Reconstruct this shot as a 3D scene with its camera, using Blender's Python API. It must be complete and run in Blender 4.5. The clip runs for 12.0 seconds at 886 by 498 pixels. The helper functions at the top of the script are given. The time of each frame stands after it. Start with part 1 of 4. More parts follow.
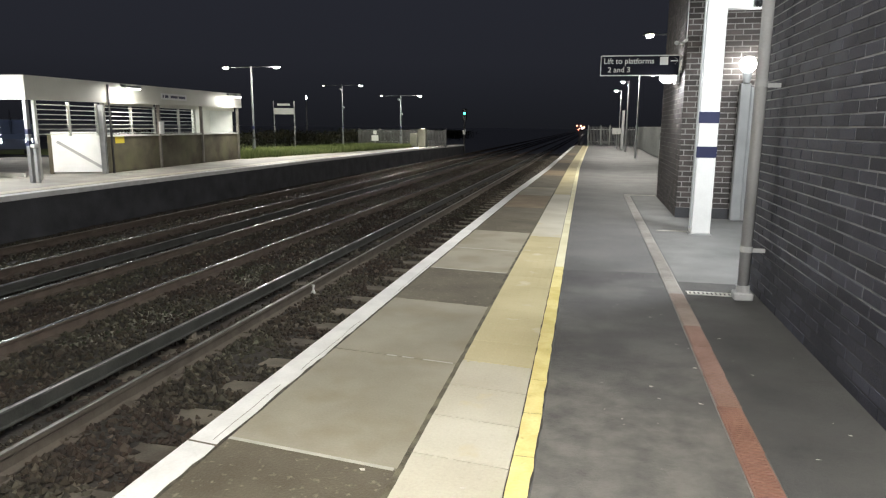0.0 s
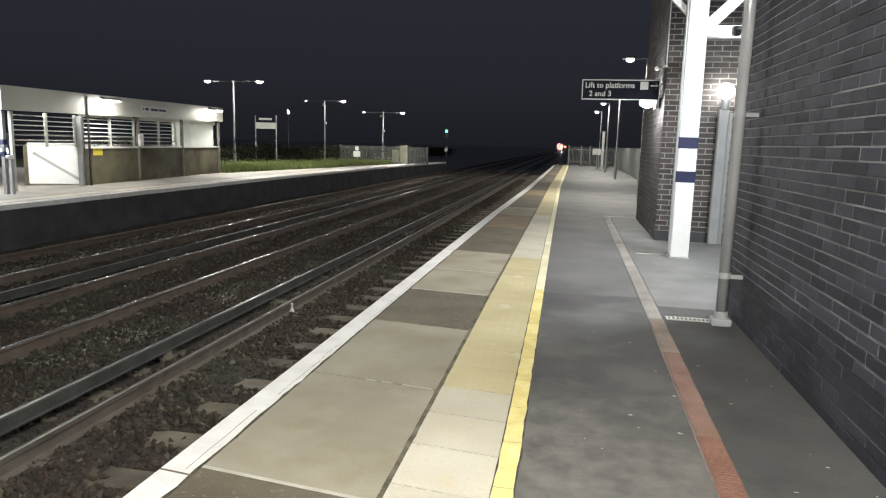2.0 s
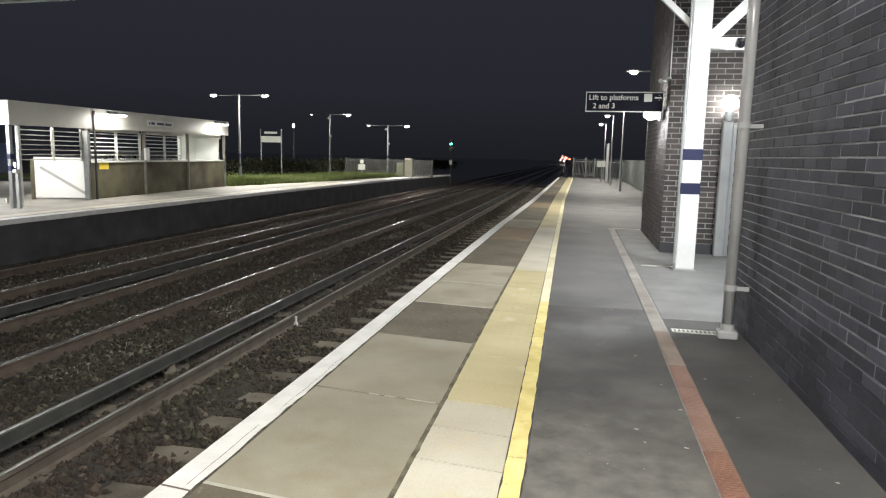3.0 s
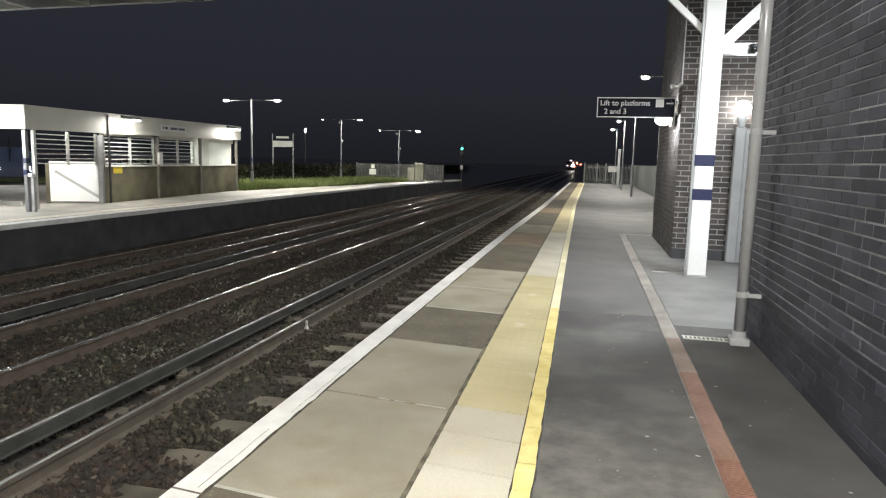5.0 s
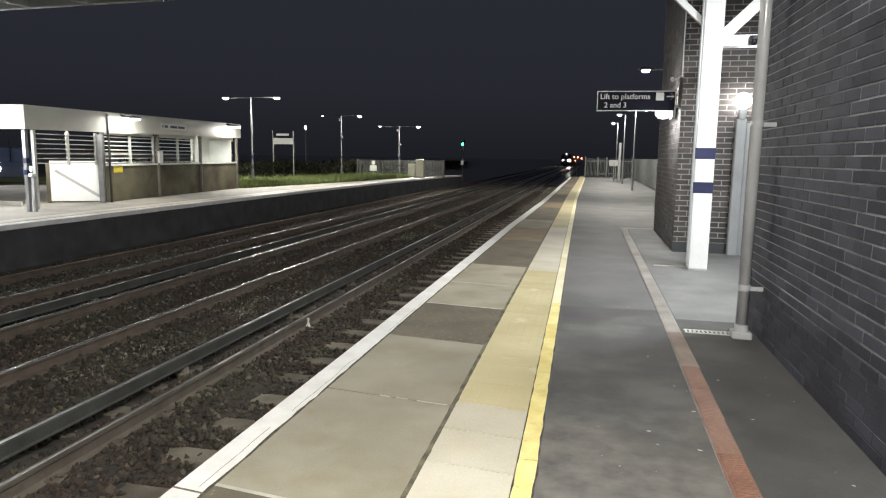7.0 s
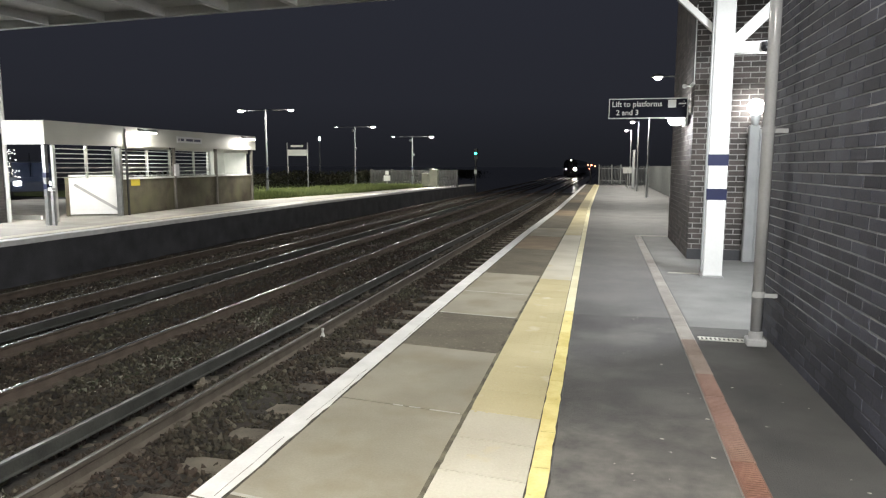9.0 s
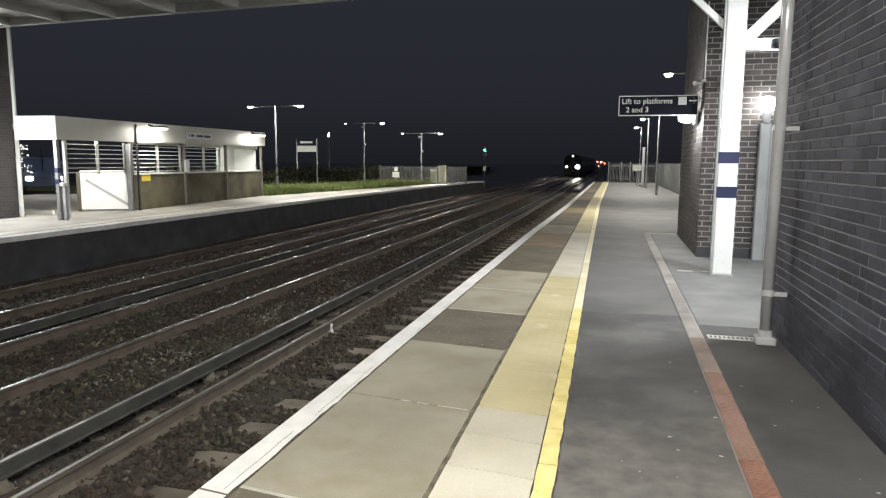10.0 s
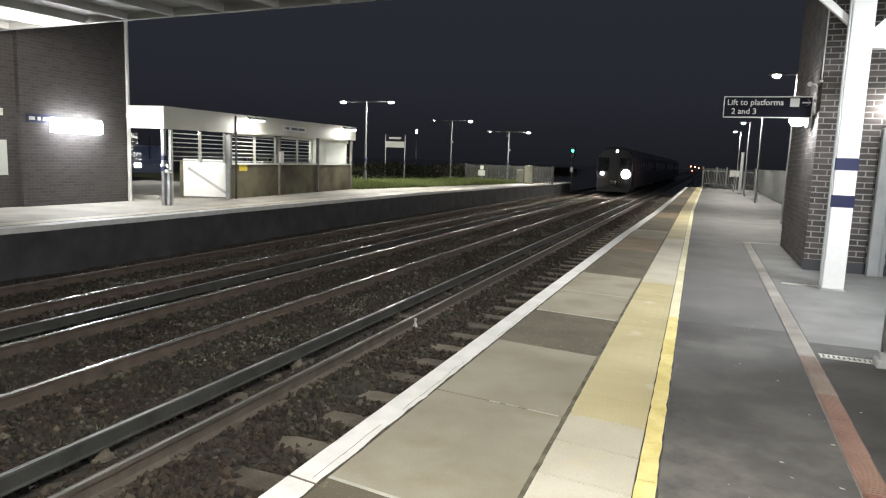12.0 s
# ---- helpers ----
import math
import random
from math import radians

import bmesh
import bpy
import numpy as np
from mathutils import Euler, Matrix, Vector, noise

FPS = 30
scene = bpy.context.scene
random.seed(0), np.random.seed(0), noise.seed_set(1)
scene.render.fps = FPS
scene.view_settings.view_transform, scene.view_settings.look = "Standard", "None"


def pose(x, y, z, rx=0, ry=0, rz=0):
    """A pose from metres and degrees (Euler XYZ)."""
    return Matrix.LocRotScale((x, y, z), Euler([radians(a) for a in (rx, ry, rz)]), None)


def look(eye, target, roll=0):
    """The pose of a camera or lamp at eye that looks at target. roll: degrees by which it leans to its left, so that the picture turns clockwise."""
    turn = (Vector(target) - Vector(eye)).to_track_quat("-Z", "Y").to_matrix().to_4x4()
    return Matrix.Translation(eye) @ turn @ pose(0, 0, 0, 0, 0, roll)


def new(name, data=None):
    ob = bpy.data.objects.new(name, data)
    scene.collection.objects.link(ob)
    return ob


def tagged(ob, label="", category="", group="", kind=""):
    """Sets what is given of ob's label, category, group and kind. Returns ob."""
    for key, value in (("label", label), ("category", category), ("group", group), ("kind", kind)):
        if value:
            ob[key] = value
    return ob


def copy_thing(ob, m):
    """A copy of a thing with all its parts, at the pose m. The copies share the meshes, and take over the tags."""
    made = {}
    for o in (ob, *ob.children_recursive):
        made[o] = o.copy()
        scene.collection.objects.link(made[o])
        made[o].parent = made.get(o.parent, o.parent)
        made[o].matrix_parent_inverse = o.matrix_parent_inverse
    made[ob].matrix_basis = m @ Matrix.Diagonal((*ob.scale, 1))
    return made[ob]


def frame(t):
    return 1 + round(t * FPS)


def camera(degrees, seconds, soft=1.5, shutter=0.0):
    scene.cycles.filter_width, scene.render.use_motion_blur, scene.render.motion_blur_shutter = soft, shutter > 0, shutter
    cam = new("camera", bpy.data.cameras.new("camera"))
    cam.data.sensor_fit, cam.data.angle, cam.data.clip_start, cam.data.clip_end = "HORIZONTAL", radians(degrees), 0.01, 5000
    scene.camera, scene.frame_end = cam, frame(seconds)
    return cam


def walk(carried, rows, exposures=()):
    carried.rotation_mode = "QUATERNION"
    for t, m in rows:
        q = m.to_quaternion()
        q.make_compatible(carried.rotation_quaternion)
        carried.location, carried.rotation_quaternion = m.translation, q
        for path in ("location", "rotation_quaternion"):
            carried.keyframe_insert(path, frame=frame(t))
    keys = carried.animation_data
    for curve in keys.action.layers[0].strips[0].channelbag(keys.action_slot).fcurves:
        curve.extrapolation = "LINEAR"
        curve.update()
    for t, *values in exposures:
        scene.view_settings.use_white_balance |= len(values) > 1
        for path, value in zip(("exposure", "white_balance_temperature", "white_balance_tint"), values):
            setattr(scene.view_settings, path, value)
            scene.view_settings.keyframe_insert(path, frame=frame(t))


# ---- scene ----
cam = camera(67.0, 12.0, soft=1.2)

PATH = [
    (0, (0.001, -0.071, 1.46), (-0.422, 1.85, 1.098), 0.5),
    (0.5, (-0.002, -0.037, 1.456), (-0.457, 1.885, 1.14), -0.3),
    (1, (-0.005, -0.049, 1.472), (-0.435, 1.876, 1.14), 0.6),
    (1.5, (-0.01, -0.098, 1.504), (-0.383, 1.841, 1.181), 2.2),
    (2, (-0.012, -0.046, 1.508), (-0.38, 1.895, 1.195), 1.6),
    (2.5, (-0.005, -0.025, 1.505), (-0.381, 1.917, 1.212), 1.5),
    (4.5, (-0.006, -0.027, 1.514), (-0.419, 1.912, 1.252), 1.2),
    (5, (-0.004, -0.033, 1.512), (-0.42, 1.906, 1.249), 1.5),
    (5.5, (-0.004, -0.024, 1.512), (-0.406, 1.916, 1.24), 1.4),
    (6, (0.001, -0.018, 1.511), (-0.402, 1.922, 1.242), 1.2),
    (6.5, (0.004, -0.012, 1.507), (-0.409, 1.927, 1.245), 1.1),
    (7, (0.004, -0.016, 1.514), (-0.416, 1.92, 1.238), 0.9),
    (9, (0.03, -0.044, 1.52), (-0.433, 1.886, 1.271), 0.2),
    (9.5, (0.031, -0.051, 1.521), (-0.448, 1.874, 1.266), 0.2),
    (10, (0.031, -0.055, 1.522), (-0.456, 1.867, 1.263), 0.4),
    (10.5, (0.022, -0.016, 1.517), (-0.467, 1.906, 1.254), 0.3),
    (11, (-0.004, -0.018, 1.508), (-0.559, 1.886, 1.243), 1.3),
    (11.5, (-0.027, 0.012, 1.503), (-0.615, 1.905, 1.236), 1.2),
    (11.8, (-0.057, 0.022, 1.489), (-0.684, 1.902, 1.224), 1.9),
    (12, (-0.088, 0.026, 1.490), (-0.805, 1.874, 1.222), 2.1),
]
walk(cam, [(t, look(eye, target, roll)) for t, eye, target, roll in PATH], [(0, 0.0), (1, 0.02), (2.5, 0.16), (9.5, 0.17), (11, 0.14), (12, 0.13)])

# ---- sky and large lights ----
world = bpy.data.worlds.new("night")
scene.world = world
world.use_nodes = True
background = world.node_tree.nodes["Background"]
background.inputs[1].default_value = 0.039
# overcast night sky, darker down at the horizon
coords, split, sky = (world.node_tree.nodes.new(n) for n in ("ShaderNodeTexCoord", "ShaderNodeSeparateXYZ", "ShaderNodeValToRGB"))
world.node_tree.links.new(coords.outputs["Generated"], split.inputs[0])
world.node_tree.links.new(split.outputs[2], sky.inputs[0])
world.node_tree.links.new(sky.outputs[0], background.inputs[0])
sky.color_ramp.elements[0].position, sky.color_ramp.elements[1].position = 0.0, 0.26
sky.color_ramp.elements[0].color, sky.color_ramp.elements[1].color = (0.28, 0.30, 0.38, 1), (0.52, 0.56, 0.78, 1)
haze = sky.color_ramp.elements.new(0.09)
haze.color = (0.45, 0.48, 0.64, 1)


def lamp(name, kind, place, watts, size=0.2, colour=(1, 0.97, 0.9), target=None, size_y=None, spot=None):
    data = bpy.data.lights.new(name, kind)
    data.energy, data.color = watts, colour
    if kind == "AREA":
        data.size = size
        if size_y:
            data.shape, data.size_y = "RECTANGLE", size_y
    else:
        data.shadow_soft_size = size
    if spot:
        data.spot_size, data.spot_blend = radians(spot), 0.5
    ob = new(name, data)
    ob.matrix_world = look(place, target or (place[0], place[1] + 0.001, place[2] - 1))
    return ob


WARM, COOL = (1.0, 0.96, 0.88), (0.95, 0.98, 1.0)
# station lights out of view: over the platform behind the camera, and in the passage
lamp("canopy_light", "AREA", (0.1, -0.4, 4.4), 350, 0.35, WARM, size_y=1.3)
# unseen point lamp added to brighten the upper part of the wall
lamp("wall_fill", "POINT", (0.35, -0.5, 4.3), 800, 0.2, (1.0, 0.975, 0.93))
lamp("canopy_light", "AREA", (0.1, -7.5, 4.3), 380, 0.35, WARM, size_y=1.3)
lamp("passage_light", "AREA", (2.75, 7.5, 3.45), 200, 0.5, COOL, target=(1.9, 8.2, 0.0))
# assumed lamp with no visible fixture, added to brighten the mid-platform slabs
lamp("bridge_fill", "AREA", (-2.2, 8.8, 3.8), 85, 0.9, WARM, size_y=1.8)


# ---- materials ----
def material(name, dark, light, rough=0.7, metal=0.0, scale=3.0, grain=60.0, bump=0.2, piece=0.0, island=0.0, spots=None, gloss=0.5):
    """Two-scale noise between two colours, fine relief, and a shift from piece to piece."""
    m = bpy.data.materials.new(name)
    m.use_nodes = True
    nt, L = m.node_tree, m.node_tree.links
    b = nt.nodes["Principled BSDF"]
    b.inputs["Roughness"].default_value, b.inputs["Metallic"].default_value = rough, metal
    b.inputs["Specular IOR Level"].default_value = gloss
    g = nt.nodes.new("ShaderNodeNewGeometry")
    big, small = nt.nodes.new("ShaderNodeTexNoise"), nt.nodes.new("ShaderNodeTexNoise")
    for n, s, d in ((big, scale, 5.0), (small, grain, 3.0)):
        n.inputs["Scale"].default_value, n.inputs["Detail"].default_value = s, d
        L.new(g.outputs["Position"], n.inputs["Vector"])
    add = nt.nodes.new("ShaderNodeMath")
    add.operation = "MULTIPLY_ADD"
    L.new(small.outputs["Fac"], add.inputs[0])
    add.inputs[1].default_value = 0.35
    L.new(big.outputs["Fac"], add.inputs[2])
    last = add.outputs[0]
    for amount, node, out in ((piece, "ShaderNodeObjectInfo", "Random"), (island, "ShaderNodeNewGeometry", "Random Per Island")):
        if amount:
            o, k = nt.nodes.new(node), nt.nodes.new("ShaderNodeMath")
            k.operation = "MULTIPLY_ADD"
            L.new(o.outputs[out], k.inputs[0])
            k.inputs[1].default_value = amount
            L.new(last, k.inputs[2])
            sub = nt.nodes.new("ShaderNodeMath")
            sub.operation = "SUBTRACT"
            L.new(k.outputs[0], sub.inputs[0])
            sub.inputs[1].default_value = amount / 2
            last = sub.outputs[0]
    ramp = nt.nodes.new("ShaderNodeValToRGB")
    ramp.color_ramp.elements[0].position, ramp.color_ramp.elements[1].position = 0.42, 0.92
    ramp.color_ramp.elements[0].color, ramp.color_ramp.elements[1].color = (*dark, 1), (*light, 1)
    L.new(last, ramp.inputs[0])
    colour = ramp.outputs[0]
    if spots:
        s_scale, s_from, s_colour, *s_width = spots
        n, r, mix = nt.nodes.new("ShaderNodeTexNoise"), nt.nodes.new("ShaderNodeValToRGB"), nt.nodes.new("ShaderNodeMix")
        n.inputs["Scale"].default_value, n.inputs["Detail"].default_value = s_scale, 6
        L.new(g.outputs["Position"], n.inputs["Vector"])
        r.color_ramp.elements[0].position, r.color_ramp.elements[1].position = s_from, s_from + (s_width[0] if s_width else 0.12)
        L.new(n.outputs["Fac"], r.inputs[0])
        mix.data_type = "RGBA"
        L.new(r.outputs[0], mix.inputs["Factor"])
        L.new(colour, mix.inputs[6])
        mix.inputs[7].default_value = (*s_colour, 1)
        colour = mix.outputs[2]
    L.new(colour, b.inputs["Base Color"])
    if bump:
        bp = nt.nodes.new("ShaderNodeBump")
        bp.inputs["Strength"].default_value, bp.inputs["Distance"].default_value = bump, 0.01
        L.new(small.outputs["Fac"], bp.inputs["Height"])
        L.new(bp.outputs[0], b.inputs["Normal"])
    return m


def glow(name, colour, strength):
    m = bpy.data.materials.new(name)
    m.use_nodes = True
    b = m.node_tree.nodes["Principled BSDF"]
    b.inputs["Base Color"].default_value = (*colour, 1)
    b.inputs["Emission Color"].default_value = (*colour, 1)
    b.inputs["Emission Strength"].default_value = strength
    return m


def stone_mix(name):
    """Ballast: each stone its own grey, brown or rust, greener and paler in patches."""
    m = material(name, (0.02, 0.019, 0.017), (0.10, 0.09, 0.08), 0.9, scale=3, grain=45, bump=0.7)
    nt, L = m.node_tree, m.node_tree.links
    b = nt.nodes["Principled BSDF"]
    g, r, patch, fac, mix, vary = (nt.nodes.new(n) for n in ("ShaderNodeNewGeometry", "ShaderNodeValToRGB", "ShaderNodeTexNoise", "ShaderNodeValToRGB", "ShaderNodeMix", "ShaderNodeMix"))
    stops = ((0.0, (0.023, 0.021, 0.018)), (0.4, (0.040, 0.036, 0.029)), (0.66, (0.049, 0.039, 0.030)), (0.88, (0.056, 0.053, 0.044)), (1.0, (0.13, 0.125, 0.108)))
    r.color_ramp.elements[0].color, r.color_ramp.elements[1].color = (*stops[0][1], 1), (*stops[-1][1], 1)
    for at, c in stops[1:-1]:
        r.color_ramp.elements.new(at).color = (*c, 1)
    L.new(g.outputs["Random Per Island"], r.inputs[0])
    patch.inputs["Scale"].default_value, patch.inputs["Detail"].default_value = 0.9, 4
    L.new(g.outputs["Position"], patch.inputs["Vector"])
    L.new(patch.outputs["Fac"], fac.inputs[0])
    fac.color_ramp.elements[0].position, fac.color_ramp.elements[1].position = 0.42, 0.66
    mix.data_type = vary.data_type = "RGBA"
    mix.blend_type = "MULTIPLY"
    mix.inputs["Factor"].default_value = 1.0
    vary.inputs[6].default_value, vary.inputs[7].default_value = (0.95, 0.78, 0.70, 1), (1.15, 1.22, 1.0, 1)
    L.new(fac.outputs[0], vary.inputs["Factor"])
    L.new(r.outputs[0], mix.inputs[6])
    L.new(vary.outputs[2], mix.inputs[7])
    L.new(mix.outputs[2], b.inputs["Base Color"])
    return m


def brick_far(name):
    """Stretcher bond for the tower across the tracks, laid along y and z."""
    m = material(name, (0.055, 0.045, 0.045), (0.11, 0.085, 0.08), 0.8, scale=2.0)
    nt, L = m.node_tree, m.node_tree.links
    b = nt.nodes["Principled BSDF"]
    g, sep, com, br = (nt.nodes.new(n) for n in ("ShaderNodeNewGeometry", "ShaderNodeSeparateXYZ", "ShaderNodeCombineXYZ", "ShaderNodeTexBrick"))
    L.new(g.outputs["Position"], sep.inputs[0])
    s = nt.nodes.new("ShaderNodeMath")
    L.new(sep.outputs[0], s.inputs[0]), L.new(sep.outputs[1], s.inputs[1])
    L.new(s.outputs[0], com.inputs[0]), L.new(sep.outputs[2], com.inputs[1])
    L.new(com.outputs[0], br.inputs["Vector"])
    for k, v in (("Scale", 1.0), ("Mortar Size", 0.006), ("Brick Width", 0.225), ("Row Height", 0.075), ("Mortar Smooth", 0.2)):
        br.inputs[k].default_value = v
    br.inputs["Mortar"].default_value = (0.092, 0.087, 0.084, 1)
    br.inputs["Color1"].default_value, br.inputs["Color2"].default_value = (0.05, 0.046, 0.047, 1), (0.072, 0.065, 0.063, 1)
    L.new(br.outputs["Color"], b.inputs["Base Color"])
    return m


def worn_walkway(m):
    """Foot-worn pale mottling that gives way to darker tarmac some four metres along."""
    nt, L = m.node_tree, m.node_tree.links
    b = nt.nodes["Principled BSDF"]
    base = b.inputs["Base Color"].links[0].from_socket
    g, sep, n, fine, mul, span, pale, mix = (nt.nodes.new(k) for k in ("ShaderNodeNewGeometry", "ShaderNodeSeparateXYZ", "ShaderNodeTexNoise", "ShaderNodeTexNoise", "ShaderNodeMath", "ShaderNodeMapRange", "ShaderNodeValToRGB", "ShaderNodeMix"))
    L.new(g.outputs["Position"], sep.inputs[0])
    for node, scale in ((n, 1.6), (fine, 5.5)):
        node.inputs["Scale"].default_value, node.inputs["Detail"].default_value = scale, 8
        node.inputs["Roughness"].default_value = 0.62
        L.new(g.outputs["Position"], node.inputs["Vector"])
    mul.operation = "MULTIPLY_ADD"
    L.new(n.outputs["Fac"], mul.inputs[0])
    mul.inputs[1].default_value = 4.0
    L.new(sep.outputs[1], mul.inputs[2])
    L.new(mul.outputs[0], span.inputs["Value"])
    span.inputs["From Min"].default_value, span.inputs["From Max"].default_value = 5.2, 6.6
    pale.color_ramp.elements[0].position, pale.color_ramp.elements[1].position = 0.28, 0.70
    pale.color_ramp.elements[0].color, pale.color_ramp.elements[1].color = (0.075, 0.073, 0.07, 1), (0.19, 0.182, 0.163, 1)
    L.new(fine.outputs["Fac"], pale.inputs[0])
    mix.data_type = "RGBA"
    L.new(span.outputs[0], mix.inputs["Factor"])
    L.new(pale.outputs[0], mix.inputs[6])
    L.new(base, mix.inputs[7])
    L.new(mix.outputs[2], b.inputs["Base Color"])
    return m


ASPHALT_DARK = material("dark_side_asphalt", (0.036, 0.036, 0.036), (0.10, 0.098, 0.095), 0.75, scale=1.6, grain=120, bump=0.45, spots=(1.4, 0.52, (0.11, 0.108, 0.10), 0.26))
ASPHALT_MID = worn_walkway(material("mottled_asphalt", (0.036, 0.036, 0.038), (0.10, 0.098, 0.096), 0.7, scale=1.3, grain=120, bump=0.45, spots=(1.3, 0.52, (0.14, 0.137, 0.128), 0.26)))
ASPHALT = material("asphalt", (0.066, 0.066, 0.066), (0.125, 0.123, 0.121), 0.72, scale=0.8, grain=120, bump=0.4, spots=(1.2, 0.42, (0.155, 0.153, 0.145), 0.4))
RECESS = material("recess_concrete", (0.12, 0.12, 0.118), (0.22, 0.22, 0.215), 0.75, scale=1.6, grain=90)
SLAB = material("coping_concrete", (0.205, 0.186, 0.138), (0.33, 0.308, 0.24), 0.7, scale=1.5, grain=80, bump=0.15, piece=0.25, spots=(2.3, 0.50, (0.21, 0.18, 0.115), 0.3))
SLAB_DARK = material("dark_concrete", (0.080, 0.068, 0.046), (0.145, 0.127, 0.09), 0.75, scale=2.5, grain=80, bump=0.5, piece=0.3, spots=(26, 0.60, (0.21, 0.19, 0.14), 0.1))
SLAB_OCHRE = material("ochre_concrete", (0.17, 0.125, 0.075), (0.26, 0.20, 0.13), 0.75, scale=2.5, grain=80, bump=0.2, piece=0.2)
TACTILE = material("buff_tactile", (0.43, 0.37, 0.19), (0.58, 0.52, 0.315), 0.55, scale=1.3, grain=70, bump=0.15, piece=0.2, spots=(4, 0.62, (0.60, 0.56, 0.44)))
TACTILE_PALE = material("pale_tactile", (0.45, 0.42, 0.325), (0.61, 0.585, 0.49), 0.55, scale=1.3, grain=70, bump=0.15, piece=0.25, spots=(3, 0.62, (0.54, 0.47, 0.28)))
YELLOW = material("yellow_paint", (0.66, 0.54, 0.16), (0.85, 0.76, 0.35), 0.5, scale=6, grain=60, piece=0.2, spots=(16, 0.66, (0.45, 0.37, 0.12)))
YELLOW_FADED = material("faded_yellow_paint", (0.64, 0.59, 0.37), (0.82, 0.785, 0.56), 0.55, scale=3, grain=60, piece=0.3, spots=(16, 0.66, (0.45, 0.39, 0.2)))
WHITE_LINE = material("worn_white_paint", (0.62, 0.62, 0.60), (0.82, 0.82, 0.80), 0.55, scale=5, grain=70, spots=(11, 0.70, (0.33, 0.31, 0.28)))
JOINT = material("joint_grit", (0.06, 0.053, 0.04), (0.22, 0.195, 0.14), 0.9, scale=8, grain=120)
CRACK = material("dark_crack", (0.018, 0.017, 0.014), (0.10, 0.09, 0.07), 0.9, scale=25, grain=150)
GRIT = material("mossy_grit", (0.03, 0.028, 0.018), (0.20, 0.18, 0.125), 0.9, scale=7, grain=160, bump=0.5)
PALE_JOINT = material("pale_mortar", (0.34, 0.33, 0.29), (0.52, 0.50, 0.45), 0.8, scale=8, grain=100)
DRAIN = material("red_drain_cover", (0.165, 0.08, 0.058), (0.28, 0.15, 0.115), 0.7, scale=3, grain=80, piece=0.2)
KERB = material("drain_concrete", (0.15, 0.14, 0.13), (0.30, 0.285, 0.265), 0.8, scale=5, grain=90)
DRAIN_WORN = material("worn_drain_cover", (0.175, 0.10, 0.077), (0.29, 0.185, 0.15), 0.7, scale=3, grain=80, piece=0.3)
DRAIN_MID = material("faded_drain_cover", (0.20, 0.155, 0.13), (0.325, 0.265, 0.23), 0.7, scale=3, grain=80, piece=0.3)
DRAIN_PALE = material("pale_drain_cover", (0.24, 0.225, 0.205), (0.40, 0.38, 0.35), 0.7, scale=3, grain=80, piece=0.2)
MORTAR_DARK = material("grey_mortar", (0.22, 0.227, 0.25), (0.54, 0.545, 0.565), 0.85, scale=1.3, grain=30)
BRICK = material("dark_brick", (0.026, 0.0275, 0.041), (0.079, 0.083, 0.114), 0.66, scale=2, grain=90, bump=0.35, piece=0.5, island=0.45)
MORTAR = material("pale_mortar_joint", (0.25, 0.245, 0.235), (0.37, 0.365, 0.35), 0.85, scale=4, grain=100)
BRICK_BROWN = material("brown_brick", (0.052, 0.046, 0.044), (0.115, 0.097, 0.090), 0.75, scale=3, grain=90, bump=0.3, piece=0.4, island=0.4)
BRICK_FAR = brick_far("far_brick")
WHITE = material("white_painted_steel", (0.70, 0.71, 0.70), (0.82, 0.83, 0.82), 0.4, scale=2, grain=40, bump=0.05)
CREAM = material("cream_painted_board", (0.56, 0.56, 0.50), (0.70, 0.70, 0.63), 0.5, scale=0.9, grain=30, bump=0.05)
WHITE_DULL = material("weathered_white_board", (0.52, 0.53, 0.50), (0.72, 0.73, 0.69), 0.6, scale=1.2, grain=30, bump=0.05)
SOFFIT = material("painted_soffit", (0.48, 0.48, 0.47), (0.66, 0.66, 0.64), 0.45, scale=1.2, grain=30, bump=0.05)
NAVY = material("navy_paint", (0.012, 0.016, 0.055), (0.02, 0.026, 0.08), 0.4, scale=3)
GREY = material("grey_painted_metal", (0.30, 0.31, 0.31), (0.42, 0.43, 0.43), 0.35, scale=3, grain=50, bump=0.05)
PIPE = material("pale_grey_pipe", (0.40, 0.405, 0.41), (0.53, 0.54, 0.545), 0.14, scale=3, grain=50, bump=0.04)
GALV = material("galvanised_steel", (0.26, 0.27, 0.275), (0.40, 0.41, 0.41), 0.45, 0.6, scale=4, grain=50, bump=0.08)
DARKMETAL = material("dark_metal", (0.02, 0.02, 0.022), (0.05, 0.05, 0.052), 0.45, 0.3, scale=5)
BALLAST = material("ballast", (0.017, 0.015, 0.013), (0.046, 0.041, 0.034), 0.9, scale=2.2, grain=40, bump=0.8, spots=(0.8, 0.5, (0.05, 0.034, 0.026), 0.2))
STONE = stone_mix("ballast_stone")
SLEEPER = material("weathered_sleeper", (0.075, 0.065, 0.05), (0.18, 0.158, 0.122), 0.85, scale=4, grain=60, bump=0.4, piece=0.35)
RAIL_SIDE = material("rusty_rail", (0.075, 0.062, 0.050), (0.135, 0.115, 0.092), 0.7, 0.2, scale=6, grain=60)
RAIL_RUST = material("red_rusty_rail", (0.062, 0.048, 0.038), (0.118, 0.092, 0.072), 0.75, 0.1, scale=5, grain=60)
RAIL_TOP = material("polished_rail_head", (0.55, 0.54, 0.53), (0.86, 0.85, 0.84), 0.27, 1.0, scale=1.2, grain=8, bump=0)
